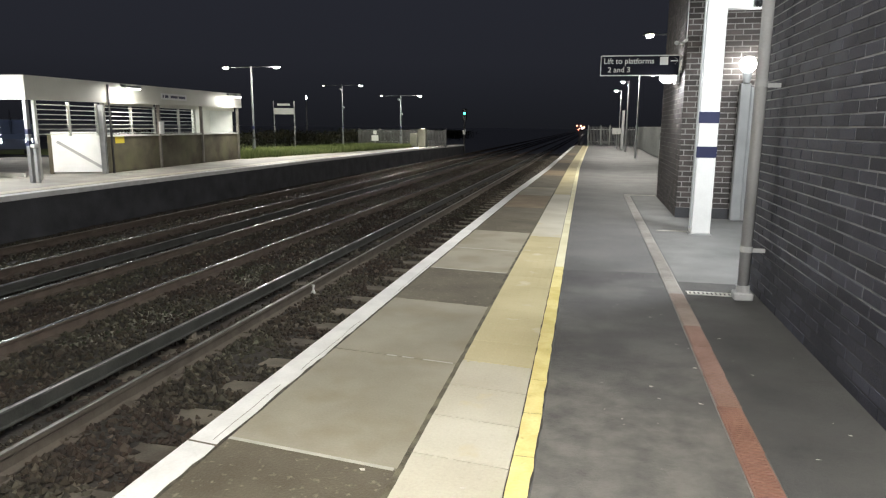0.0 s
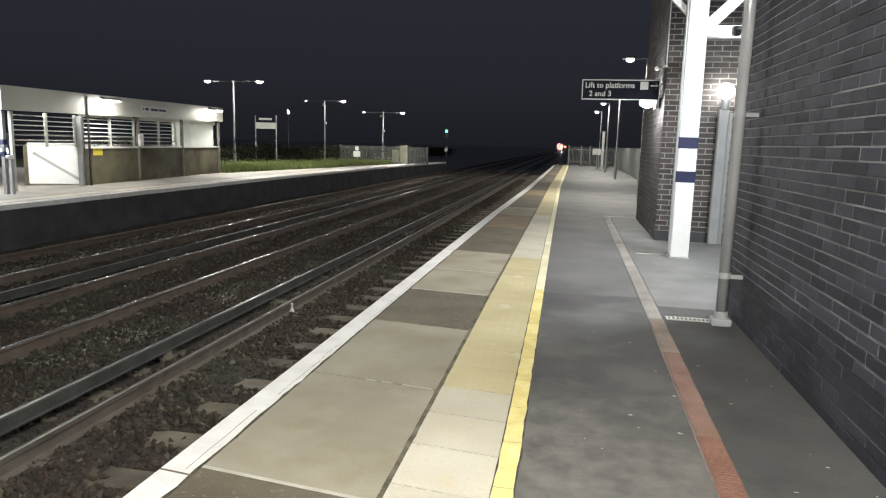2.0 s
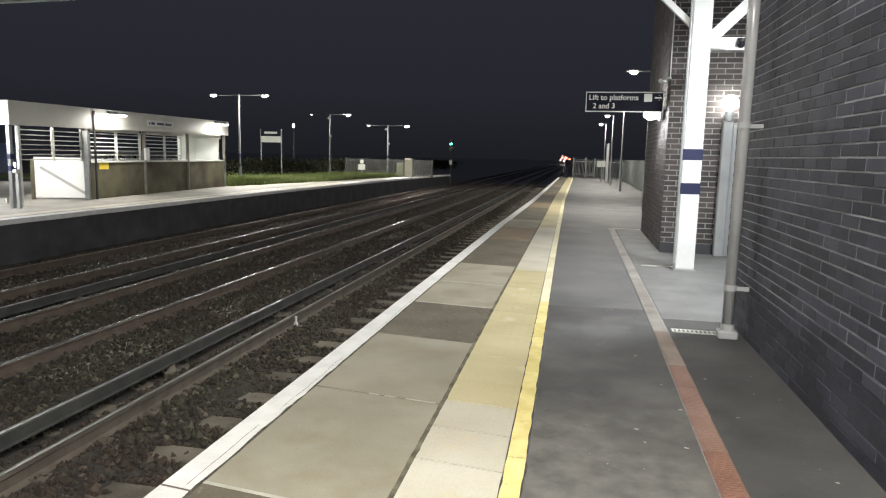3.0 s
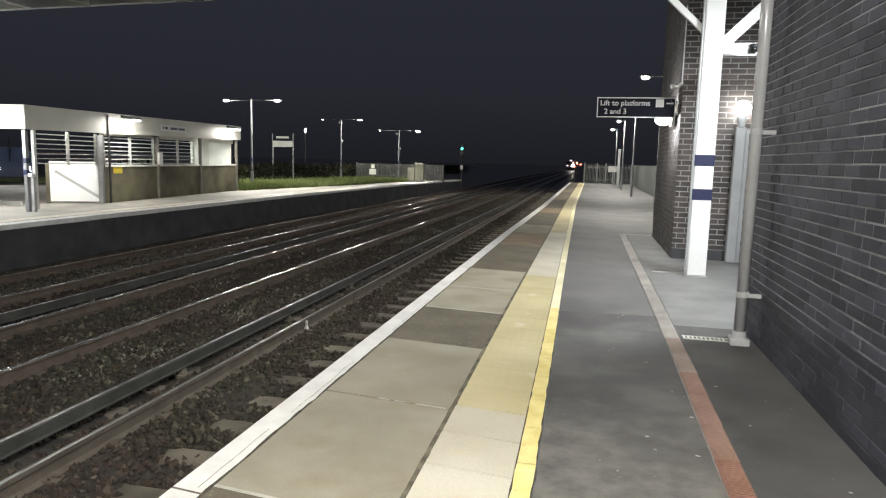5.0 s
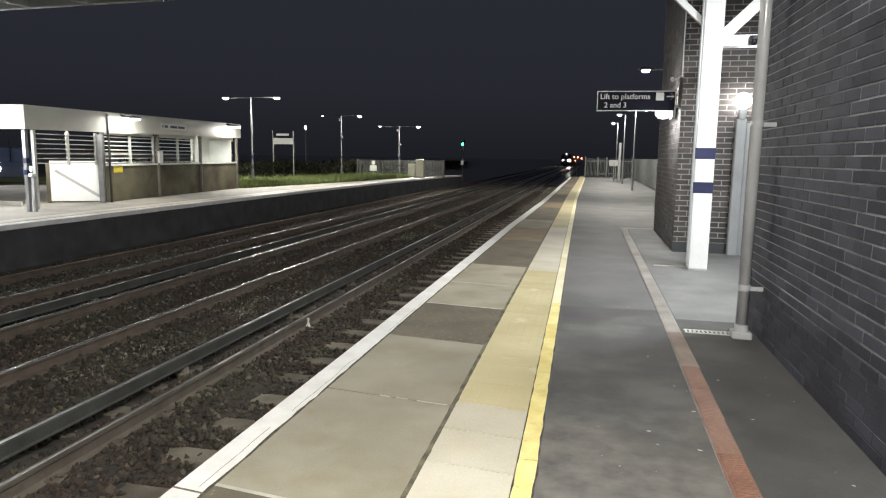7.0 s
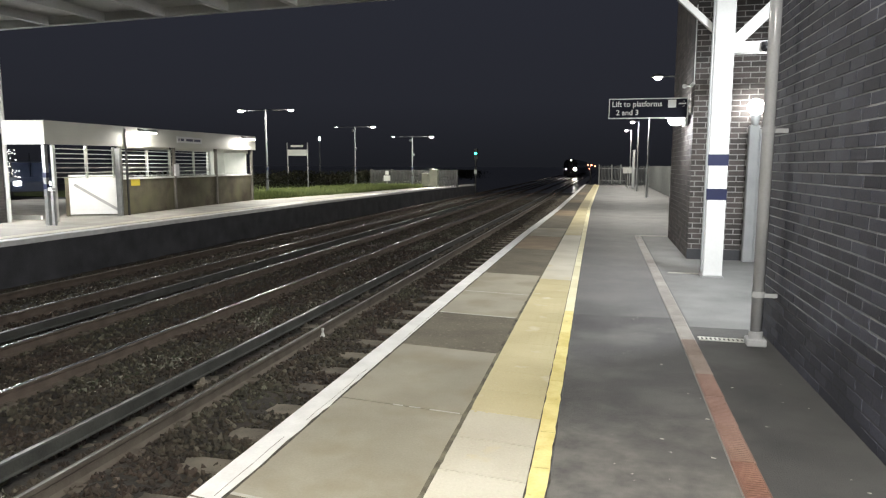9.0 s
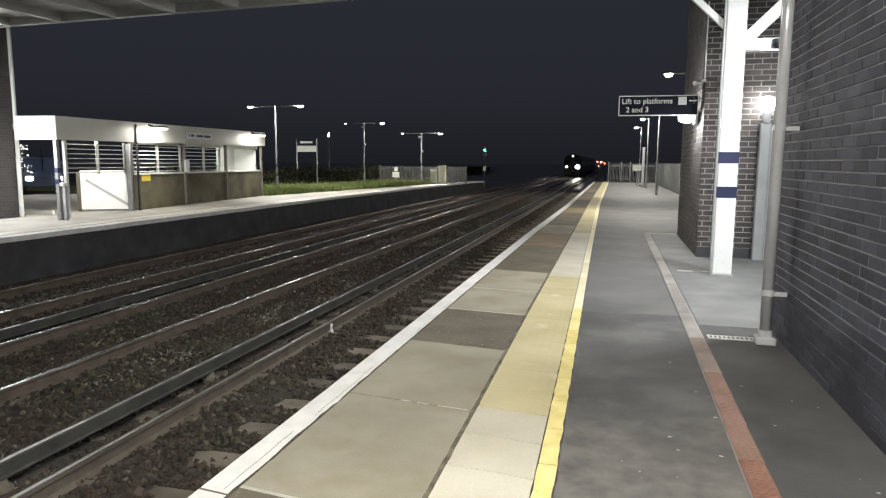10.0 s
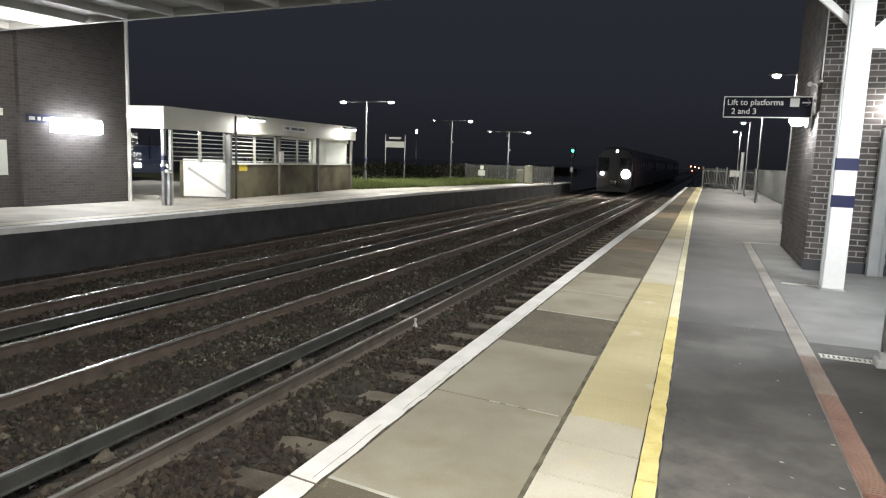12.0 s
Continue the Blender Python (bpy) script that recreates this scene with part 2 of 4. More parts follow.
RAIL_DULL = material("dull_rail_head", (0.10, 0.085, 0.068), (0.17, 0.145, 0.12), 0.5, 0.3, scale=2, grain=12, bump=0)
CONDUCTOR = material("conductor_steel", (0.033, 0.034, 0.031), (0.066, 0.067, 0.061), 0.7, 0.0, scale=4, grain=50, gloss=0.2)
CONTACT = material("contact_steel", (0.34, 0.34, 0.33), (0.55, 0.54, 0.53), 0.29, 1.0, scale=1.5, grain=10, bump=0)
CERAMIC = material("white_ceramic", (0.55, 0.55, 0.52), (0.75, 0.75, 0.72), 0.3, scale=10)
# low roughness added so reflected sky lifts the far ground out of black
SOIL = material("smooth_dark_soil", (0.05, 0.05, 0.045), (0.11, 0.11, 0.095), 0.32, scale=0.3, grain=9, bump=0)
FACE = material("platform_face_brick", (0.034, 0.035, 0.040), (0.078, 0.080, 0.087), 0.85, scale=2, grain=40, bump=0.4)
FARPAVE = material("far_paving", (0.27, 0.255, 0.225), (0.42, 0.405, 0.36), 0.75, scale=1.5, grain=60)
STUCCO = material("mossy_render", (0.055, 0.048, 0.033), (0.16, 0.145, 0.10), 0.85, scale=1.6, grain=30, bump=0.25, spots=(0.9, 0.52, (0.17, 0.165, 0.095), 0.2))
GRASS = material("grass", (0.07, 0.10, 0.025), (0.19, 0.23, 0.075), 0.8, scale=1.5, grain=20, island=0.5)
WEED = material("pale_weed", (0.035, 0.042, 0.02), (0.24, 0.235, 0.19), 0.8, scale=1.0, grain=12, island=0.7)
LEAF = material("dark_hedge", (0.009, 0.010, 0.006), (0.021, 0.021, 0.012), 1.0, scale=1.0, grain=12, island=0.5, gloss=0.1)
SIGN_BLUE = material("dark_sign_face", (0.010, 0.011, 0.02), (0.016, 0.017, 0.03), 0.6, scale=4, bump=0, gloss=0.12)
SIGN_YELLOW = material("yellow_notice", (0.55, 0.42, 0.03), (0.7, 0.55, 0.06), 0.5, scale=5)
BLACK = material("black_paint", (0.008, 0.008, 0.009), (0.016, 0.016, 0.018), 0.5, scale=5)
FENCE = material("fence_boards", (0.055, 0.059, 0.057), (0.10, 0.107, 0.102), 0.7, scale=1.5, grain=40, island=0.4)
FENCE_DARK = material("dark_grey_pales", (0.02, 0.021, 0.02), (0.05, 0.052, 0.05), 0.7, scale=1.5, grain=40, piece=0.4)
POST_BROWN = material("grey_brown_post", (0.12, 0.11, 0.095), (0.23, 0.215, 0.19), 0.55, scale=3, grain=40)
VAN_BLUE = material("dark_blue_van_paint", (0.03, 0.04, 0.07), (0.05, 0.065, 0.11), 0.3, scale=2, bump=0.02)
CABINET = material("beige_cabinet", (0.20, 0.205, 0.17), (0.30, 0.305, 0.25), 0.6, scale=3)
TRAIN_BODY = material("train_dark_blue_paint", (0.008, 0.009, 0.013), (0.014, 0.015, 0.02), 0.4, scale=2, bump=0.02, gloss=0.5)
TRAIN_DARK = material("train_dark_paint", (0.005, 0.0055, 0.0075), (0.008, 0.0085, 0.011), 0.4, scale=2, bump=0.02, gloss=0.4)
TRAIN_YELLOW = material("train_yellow_end", (0.012, 0.009, 0.004), (0.02, 0.015, 0.006), 0.4, scale=2, bump=0.02)
GLASS = material("dark_glass", (0.01, 0.011, 0.012), (0.015, 0.016, 0.018), 0.05, scale=2, bump=0)
LEAFLET = material("litter_scrap", (0.35, 0.33, 0.28), (0.6, 0.58, 0.52), 0.8, scale=20, island=0.6)
LIGHT_W = glow("lit_diffuser", (1.0, 0.985, 0.94), 30)
LIGHT_TUBE = glow("lit_long_diffuser", (0.97, 0.985, 1.0), 42)
LIGHT_FAR = glow("lit_lantern", (1.0, 0.95, 0.82), 90)
LIGHT_DIM = glow("dim_lantern", (1.0, 0.95, 0.85), 6)
GREEN = glow("green_aspect", (0.04, 0.9, 0.52), 11)
RED = glow("red_aspect", (1.0, 0.17, 0.09), 14)
HEADLIGHT = glow("headlight", (1.0, 0.93, 0.82), 170)
MARKER = glow("marker_light", (1.0, 0.93, 0.85), 60)


# ---- building helpers ----
def box(bm, x0, y0, z0, x1, y1, z1, bevel=0.0):
    r = bmesh.ops.create_cube(bm, size=1, matrix=Matrix.Translation(((x0 + x1) / 2, (y0 + y1) / 2, (z0 + z1) / 2)) @ Matrix.Diagonal((abs(x1 - x0), abs(y1 - y0), abs(z1 - z0), 1)))
    if bevel:
        es = list({e for v in r["verts"] for e in v.link_edges})
        bmesh.ops.bevel(bm, geom=es, offset=bevel, segments=1, affect="EDGES")
    return bm


def rod(bm, a, b, r0, r1=None, seg=12):
    a, b = Vector(a), Vector(b)
    m = Matrix.Translation((a + b) / 2) @ (b - a).to_track_quat("Z", "Y").to_matrix().to_4x4()
    bmesh.ops.create_cone(bm, cap_ends=True, segments=seg, radius1=r0, radius2=r0 if r1 is None else r1, depth=(b - a).length, matrix=m)
    return bm


def bar(bm, a, b, w, d):
    """A square bar from a to b, w across and d deep."""
    a, b = Vector(a), Vector(b)
    m = Matrix.Translation((a + b) / 2) @ (b - a).to_track_quat("Z", "Y").to_matrix().to_4x4() @ Matrix.Diagonal((w, d, (b - a).length, 1))
    bmesh.ops.create_cube(bm, size=1, matrix=m)
    return bm


def ball(bm, c, r, sx=1, sy=1, sz=1, seg=16):
    bmesh.ops.create_uvsphere(bm, u_segments=seg, v_segments=seg // 2, radius=r, matrix=Matrix.Translation(c) @ Matrix.Diagonal((sx, sy, sz, 1)))
    return bm


def prism(bm, outline, y0, y1, caps=True):
    """An outline in x and z, drawn out along y."""
    a = [bm.verts.new((x, y0, z)) for x, z in outline]
    b = [bm.verts.new((x, y1, z)) for x, z in outline]
    n = len(outline)
    for i in range(n):
        bm.faces.new((a[i], a[(i + 1) % n], b[(i + 1) % n], b[i]))
    if caps:
        bm.faces.new(a[::-1]), bm.faces.new(b)
    bmesh.ops.recalc_face_normals(bm, faces=bm.faces)
    return bm


def mesh_of(name, bm, mat, smooth=False):
    me = bpy.data.meshes.new(name)
    bm.to_mesh(me)
    bm.free()
    me.materials.append(mat)
    if smooth:
        for p in me.polygons:
            p.use_smooth = True
    return me


def part(name, bm, mat, parent=None, label="", smooth=False):
    ob = new(name, bm if isinstance(bm, bpy.types.Mesh) else mesh_of(name, bm, mat, smooth))
    ob.parent = parent
    if label:
        ob["label"] = label
    return ob


def thing(name, x, y, z, label, category, group="", kind="", turn=0):
    ob = new(name)
    ob.empty_display_size = 0.2
    ob.matrix_world = pose(x, y, z, 0, 0, turn)
    return tagged(ob, label, category, group, kind)


def setting(name, bm, mat, label, category):
    return tagged(part(name, bm, mat), label, category, kind="structure")


def B(*args, **kw):
    return box(bmesh.new(), *args, **kw)


def R(*args, **kw):
    return rod(bmesh.new(), *args, **kw)


def lerp(table, y):
    if y <= table[0][0]:
        return table[0][1]
    for (a, u), (b, v) in zip(table, table[1:]):
        if y <= b:
            return u + (v - u) * (y - a) / (b - a)
    return table[-1][1]


def soup(name, verts, faces, mat):
    me = bpy.data.meshes.new(name)
    me.from_pydata(verts, [], faces)
    me.materials.append(mat)
    return me


def writing(name, text, size, mat, m, parent, depth=0.002):
    """Raised letters, each a mesh of its own, set along one line."""
    def shape(body):
        c = bpy.data.curves.new(name, "FONT")
        c.body, c.size, c.extrude = body, size, depth
        c.offset = 0.012 * size
        tmp = bpy.data.objects.new(name, c)
        me = bpy.data.meshes.new_from_object(tmp)
        bpy.data.objects.remove(tmp)
        return me

    def reach(body):
        return max(v.co.x for v in shape(body + "l").vertices)

    start = reach("")
    for k, letter in enumerate(text):
        if letter != " ":
            me = shape(letter)
            me.materials.append(mat)
            ob = new(name, me)
            ob.parent, ob.matrix_local = parent, m @ pose(reach(text[:k]) - start, 0, 0)


# ---- the platform's lines: x of the edge, of the slabs' inner side and of the yellow line along y ----
def edge(y):
    return lerp(((0, -1.79), (3, -1.785), (6.6, -1.775), (15, -1.73), (24, -1.61), (40, -1.58), (56, -1.56)), y)


def inner(y):
    return lerp(((0, -0.73), (3.8, -0.75), (6.5, -0.77), (17, -0.81), (26, -0.86), (56, -0.80)), y)


def yel(y):
    return lerp(((0, -0.185), (3, -0.19), (5, -0.215), (11, -0.29), (25, -0.43), (56, -0.36)), y)


def drain_x(y):
    return lerp(((2, 0.69), (5.3, 0.72), (10, 0.715), (15.1, 0.70)), y)


Y_END = 55.5
RAIL_Z = -0.75


# ---- ground, ballast ----
setting("ground", B(-700, -60, -1.6, 700, 900, -1.12), SOIL, "dark open ground beyond the station at night", "ground")


def bed_z(x):
    """Height of the ballast across the tracks: low by the platform, level with the sleepers elsewhere."""
    return lerp(((-12.0, -0.93), (-9.9, -0.905), (-4.5, -0.905), (-3.95, -0.915), (-3.3, -0.905), (-3.05, -0.950), (-1.4, -0.975)), x)


def ballast_bed():
    xs, ys = np.arange(-11.6, -1.4, 0.12), np.concatenate([np.arange(-2, 16, 0.12), np.arange(16, 60.1, 0.4)])
    verts, faces = [], []
    for y in ys:
        for x in xs:
            z = bed_z(x) + 0.022 * noise.noise((x * 1.1, y * 1.1, 0)) + 0.022 * noise.noise((x * 7, y * 7, 3)) * (y < 30)
            verts.append((x, y, z))
    n = len(xs)
    for j in range(len(ys) - 1):
        for i in range(n - 1):
            faces.append((j * n + i, j * n + i + 1, (j + 1) * n + i + 1, (j + 1) * n + i))
    ob = new("ballast_bed", soup("ballast_bed", verts, faces, BALLAST))
    return tagged(ob, "dark stone ballast under the three railway tracks", "ballast", kind="structure")


ballast_bed()
# separate strip past 60 m, added to carry the reflected sky
setting("far_trackbed", B(-11.5, 60, -1.2, -1.5, 520, -0.915), SOIL, "dark trackbed running off into the night, smoothed to mirror the sky", "ballast")


def stones():
    rng = np.random.default_rng(4)
    unit = np.array([(1, 0, 0), (-1, 0, 0), (0, 1, 0), (0, -1, 0), (0, 0, 1), (0, 0, -1)], float)
    tri = [(0, 2, 4), (2, 1, 4), (1, 3, 4), (3, 0, 4), (2, 0, 5), (1, 2, 5), (3, 1, 5), (0, 3, 5)]
    verts, faces = [], []
    for k in range(92000):
        y = 1.2 + 46 * rng.random() ** 2.0
        x = -2.1 - 9.0 * rng.random() ** 1.35
        # swept off the rails, and mostly off the sleepers beside the platform
        if min(abs(x - c) for c in (-3.8275, -4.24, -5.8025, -7.2375, -7.58, -8.7525, -10.1875)) < 0.068:
            continue
        if x > -3.2 and abs((y + 1.30 + 0.3265) % 0.653 - 0.3265) < 0.11 and rng.random() < 0.82:
            continue
        s = rng.uniform(0.020, 0.043) * (1.35 if rng.random() < 0.06 else 1)
        p = unit * s * rng.uniform(0.6, 1.3, (6, 3))
        a, c = rng.uniform(0, 6.28), rng.uniform(0, 6.28)
        ra = np.array([[np.cos(a), -np.sin(a), 0], [np.sin(a), np.cos(a), 0], [0, 0, 1]])
        rb = np.array([[1, 0, 0], [0, np.cos(c), -np.sin(c)], [0, np.sin(c), np.cos(c)]])
        p = p @ (ra @ rb).T + (x, y, bed_z(x) + rng.uniform(-0.006, 0.026))
        o = len(verts)
        verts.extend(map(tuple, p))
        faces.extend((o + i, o + j, o + l) for i, j, l in tri)
    tagged(new("ballast_stones", soup("ballast_stones", verts, faces, STONE)), "loose angular dark grey ballast stones", "ballast", kind="stuff")


stones()


def weeds():
    rng = np.random.default_rng(12)
    verts, faces = [], []
    while len(faces) < 5200:
        y, x = 2 + 26 * rng.random() ** 1.3, -5.05 + rng.normal(0, 0.30)
        if noise.noise((x * 1.3, y * 0.9, 4)) < 0.08:
            continue
        z, n = -0.93 + 0.10 * rng.random(), len(verts)
        p = np.array([x, y, z]) + rng.normal(0, 0.019, (3, 3))
        verts += [tuple(q) for q in p]
        faces.append((n, n + 1, n + 2))
    tagged(new("trackside_weeds", soup("trackside_weeds", verts, faces, WEED)), "sparse pale weeds growing in the ballast", "weeds", kind="stuff")


weeds()

# ---- tracks ----
RAIL = [(-0.07, -0.16), (0.07, -0.16), (0.07, -0.145), (0.026, -0.122), (0.022, -0.05), (0.036, -0.034), (0.036, -0.008), (-0.036, -0.008), (-0.036, -0.034), (-0.022, -0.05), (-0.026, -0.122), (-0.07, -0.145)]
HEAD = [(-0.036, -0.012), (0.036, -0.012), (0.0345, -0.006), (0.029, -0.0022), (0.018, -0.0006), (0.0, 0.0), (-0.018, -0.0006), (-0.029, -0.0022), (-0.0345, -0.006)]
sleeper_mesh = mesh_of("sleeper", B(-1.26, -0.125, -0.15, 1.26, 0.125, 0.0, bevel=0.012), SLEEPER)
chair_mesh = mesh_of("rail_chair", B(-0.15, -0.07, 0, 0.15, 0.07, 0.035, bevel=0.01), RAIL_SIDE)


def track(x, label, head_l, head_r, web, worn=0.75):
    """worn: the share of the head's width that wheels have polished."""
    t = thing("railway_track", x, 0, RAIL_Z, label, "railway track", "railway tracks")
    for side, head in ((-0.7175, head_l), (0.7175, head_r)):
        r = part("rail", prism(bmesh.new(), [(side + u, v) for u, v in RAIL], -8, 520), web, t)
        part("rail_head", prism(bmesh.new(), [(side + worn * u, v) for u, v in HEAD], -8, 520, False), head, r, "running surface of the rail", True)
    for k in range(88):
        s = part("sleeper", sleeper_mesh, None, t)
        s.location = (0, -1.30 + 0.653 * k, -0.162)
        if k < 30:
            for side in (-0.7175, 0.7175):
                c = part("rail_chair", chair_mesh, None, s)
                c.location = (side, 0, 0)
    return t


track(-3.11, "near railway track with weathered rails on concrete sleepers", CONTACT, CONTACT, RAIL_SIDE, 0.4)
track(-6.52, "middle railway track with polished rail heads", RAIL_TOP, RAIL_TOP, RAIL_RUST)
track(-9.47, "far railway track beside the opposite platform", RAIL_DULL, RAIL_TOP, RAIL_RUST)


def conductor(x, label):
    t = thing("conductor_rail", x, 0, RAIL_Z + 0.08, label, "conductor rail", "conductor rails")
    prof = [(-0.05, -0.13), (0.05, -0.13), (0.05, -0.118), (0.042, -0.105), (0.042, -0.012), (0.036, -0.006), (-0.036, -0.006), (-0.042, -0.012), (-0.042, -0.105), (-0.05, -0.118)]
    part("rail", prism(bmesh.new(), prof, -8, 320), CONDUCTOR, t)
    part("contact_face", prism(bmesh.new(), [(0.5 * u, v) for u, v in HEAD], -8, 320, False), CONTACT, t, "polished contact face", True)
    im = None
    for k in range(16):
        if im is None:
            bm = R((0, 0, -0.27), (0, 0, -0.13), 0.075, 0.05, seg=10)
            rod(bm, (0, 0, -0.22), (0, 0, -0.2), 0.09, seg=10)
            im = mesh_of("insulator", bm, SLEEPER)
        o = part("insulator", im, None, t)
        o.location = (0, 1.0 + 2.64 * k, 0)
    return t


conductor(-4.24, "raised conductor rail with a polished top between the tracks")
conductor(-7.58, "raised conductor rail with a polished top beyond the middle track")


def rail_marker():
    t = thing("rail_marker", -3.755, 8.5, -0.89, "small white pot standing beside the rail", "insulator pot")
    part("pot", R((0, 0, 0), (0, 0, 0.06), 0.04, 0.018, seg=12), CERAMIC, t)
    part("neck", R((0, 0, 0.06), (0, 0, 0.105), 0.014, seg=12), CERAMIC, t)
    part("cap", R((0, 0, 0.105), (0, 0, 0.13), 0.022, 0.017, seg=12), CERAMIC, t)


rail_marker()


# ---- near platform ----
def strip(u, v, z0, z1, ys, skew=0.0):
    """A flat band between two lines u(y) and v(y); skew: how far its ends run off square."""
    bm = bmesh.new()
    rows = []
    for y in ys:
        w = y + skew * (v(y) - u(y))
        rows.append([bm.verts.new(p) for p in ((u(w), w, z0), (u(w), w, z1), (v(y), y, z1), (v(y), y, z0))])
    for a, b in zip(rows, rows[1:]):
        for i in range(4):
            bm.faces.new((a[i], a[(i + 1) % 4], b[(i + 1) % 4], b[i]))
    bm.faces.new(rows[0]), bm.faces.new(rows[-1][::-1])
    bmesh.ops.recalc_face_normals(bm, faces=bm.faces)
    return bm


YS = [-8, 0, 3, 6.6, 11, 15, 20, 24, 32, 40, 48, Y_END]
platform = setting("platform_near", strip(lambda y: edge(y) + 0.06, lambda y: 3.6, -1.2, -0.03, YS), FACE, "long station platform with slab edge and asphalt walkway", "platform")
setting("platform_walkway", strip(lambda y: yel(y) + 0.005, lambda y: 3.5, -0.029, 0.0, YS), ASPHALT, "worn dark asphalt walkway along the platform", "pavement")
setting("joint_bed", strip(lambda y: edge(y) + 0.05, lambda y: yel(y) + 0.004, -0.029, -0.016, YS), JOINT, "gritty joints between the platform slabs", "pavement")
setting("edge_line", strip(lambda y: edge(y), lambda y: edge(y) + 0.156 + 0.010 * noise.noise((y * 3, 0, 2)) + 0.014 * noise.noise((y * 11, 0, 6)), -0.12, 0.004, [-8] + [0.08 * k for k in range(0, 375)] + [30 + k for k in range(0, 26)]), WHITE_LINE, "worn white painted line along the platform edge", "platform line")
fine = [0.4 + 0.06 * k for k in range(260)]
setting("edge_crack", strip(lambda y: edge(y) + 0.14, lambda y: edge(y) + 0.170 + 0.006 * noise.noise((y * 7, 1, 2)), -0.01, 0.0015, fine), CRACK, "dark crack along the white edge line", "pavement")
setting("yellow_crack", strip(lambda y: yel(y) - 0.099 + 0.005 * noise.noise((y * 6, 4, 2)), lambda y: yel(y) + 0.007 + 0.014 * noise.noise((y * 6, 9, 2)), -0.01, 0.003, fine), CRACK, "dark cracks beside the yellow line", "pavement")
setting("slab_joint", strip(lambda y: inner(y) - 0.016 + 0.009 * noise.noise((y * 8, 2, 2)), lambda y: inner(y) + 0.010 + 0.008 * noise.noise((y * 9, 6, 2)), -0.01, 0.003, fine), GRIT, "mossy gritty joint behind the edge slabs", "pavement")
# ends in a dark edge at 6.9 m, before the paler asphalt
setting("asphalt_stretch", strip(lambda y: yel(y) + 0.012 + 0.006 * noise.noise((y * 5, 7, 2)), lambda y: drain_x(y) + 0.004, -0.01, 0.003, [-8, -4] + [0.15 * k for k in range(47)], -0.06), ASPHALT_MID, "mottled stretch of the asphalt walkway, darker further along", "pavement")
# the end past the grate holds the wall's shadow as dark colour
setting("side_walkway", B(0.835, -8, -0.01, 1.475, 6.56, 0.003), ASPHALT_DARK, "darker asphalt between drain and wall, painted shade past the grate", "pavement")
# paving east of the drain, in front of the lift tower
setting("recess_floor", B(0.865, 6.56, 0.0, 3.5, 15.0, 0.004), RECESS, "pale smooth concrete floor beside the lift tower", "pavement")
for y0, y1, x0, x1 in ((9.86, 9.93, 0.95, 1.375), (15.0, 15.14, 0.72, 1.38)):
    setting("kerb_strip", B(x0, y0, 0.0, x1, y1, 0.012, bevel=0.004), PALE_JOINT, "pale concrete strip set into the platform floor", "pavement")


# ---- footbridge, towers and walls ----
def wall(name, x0, y0, x1, y1, z1, mat, label):
    return setting(name, B(x0, y0, -0.02, x1, y1, z1), mat, label, "brick wall")


wall_near = wall("wall_east", 1.475, -9, 1.78, 6.45, 5.2, MORTAR_DARK, "long dark brick station wall beside the platform")
# darker strip behind the brick courses below 0.39 m
part("plinth", B(1.473, -9, -0.02, 1.475, 6.45, 0.39), FACE, wall_near, "darker mortar strip along the wall foot")
wall("wall_passage_back", 4.6, -9, 4.9, 18, 5.2, MORTAR_DARK, "plain wall closing the passage behind the station wall")
wall("wall_passage_end", 1.78, 2.6, 4.6, 2.9, 5.2, MORTAR_DARK, "plain wall closing the passage")
setting("passage_floor", B(1.78, 2.9, 0.0, 4.6, 6.55, 0.004), RECESS, "pale concrete floor of the passage", "floor")

tower = thing("lift_tower", 1.375, 11.5, 0, "tall brown brick lift tower with pale mortar beside the platform", "lift tower", kind="structure")
part("core", B(0.012, 0.012, 0, 2.6, 3.45, 8.5), MORTAR, tower)
part("plinth", B(0.0, 0.0, 0, 1.32, 0.012, 0.17), FACE, tower, "dark brick plinth")


def bricks(rows, length, keep, long=0.225, high=0.075, start=0.0, gap=0.005):
    """Stretcher courses: for each brick its two ends, its two heights and whether it is near enough to be a part."""
    out = []
    for k in range(rows[0], rows[1]):
        off = start - (long / 2 if k % 2 else long)
        n = int(length / long) + 3
        for i in range(n):
            a, b = max(0.0, off + i * long + gap), min(length, off + (i + 1) * long - gap)
            if b - a > 0.03:
                out.append((a, b, k * high + gap, (k + 1) * high - gap, keep(a, b, k)))
    return out


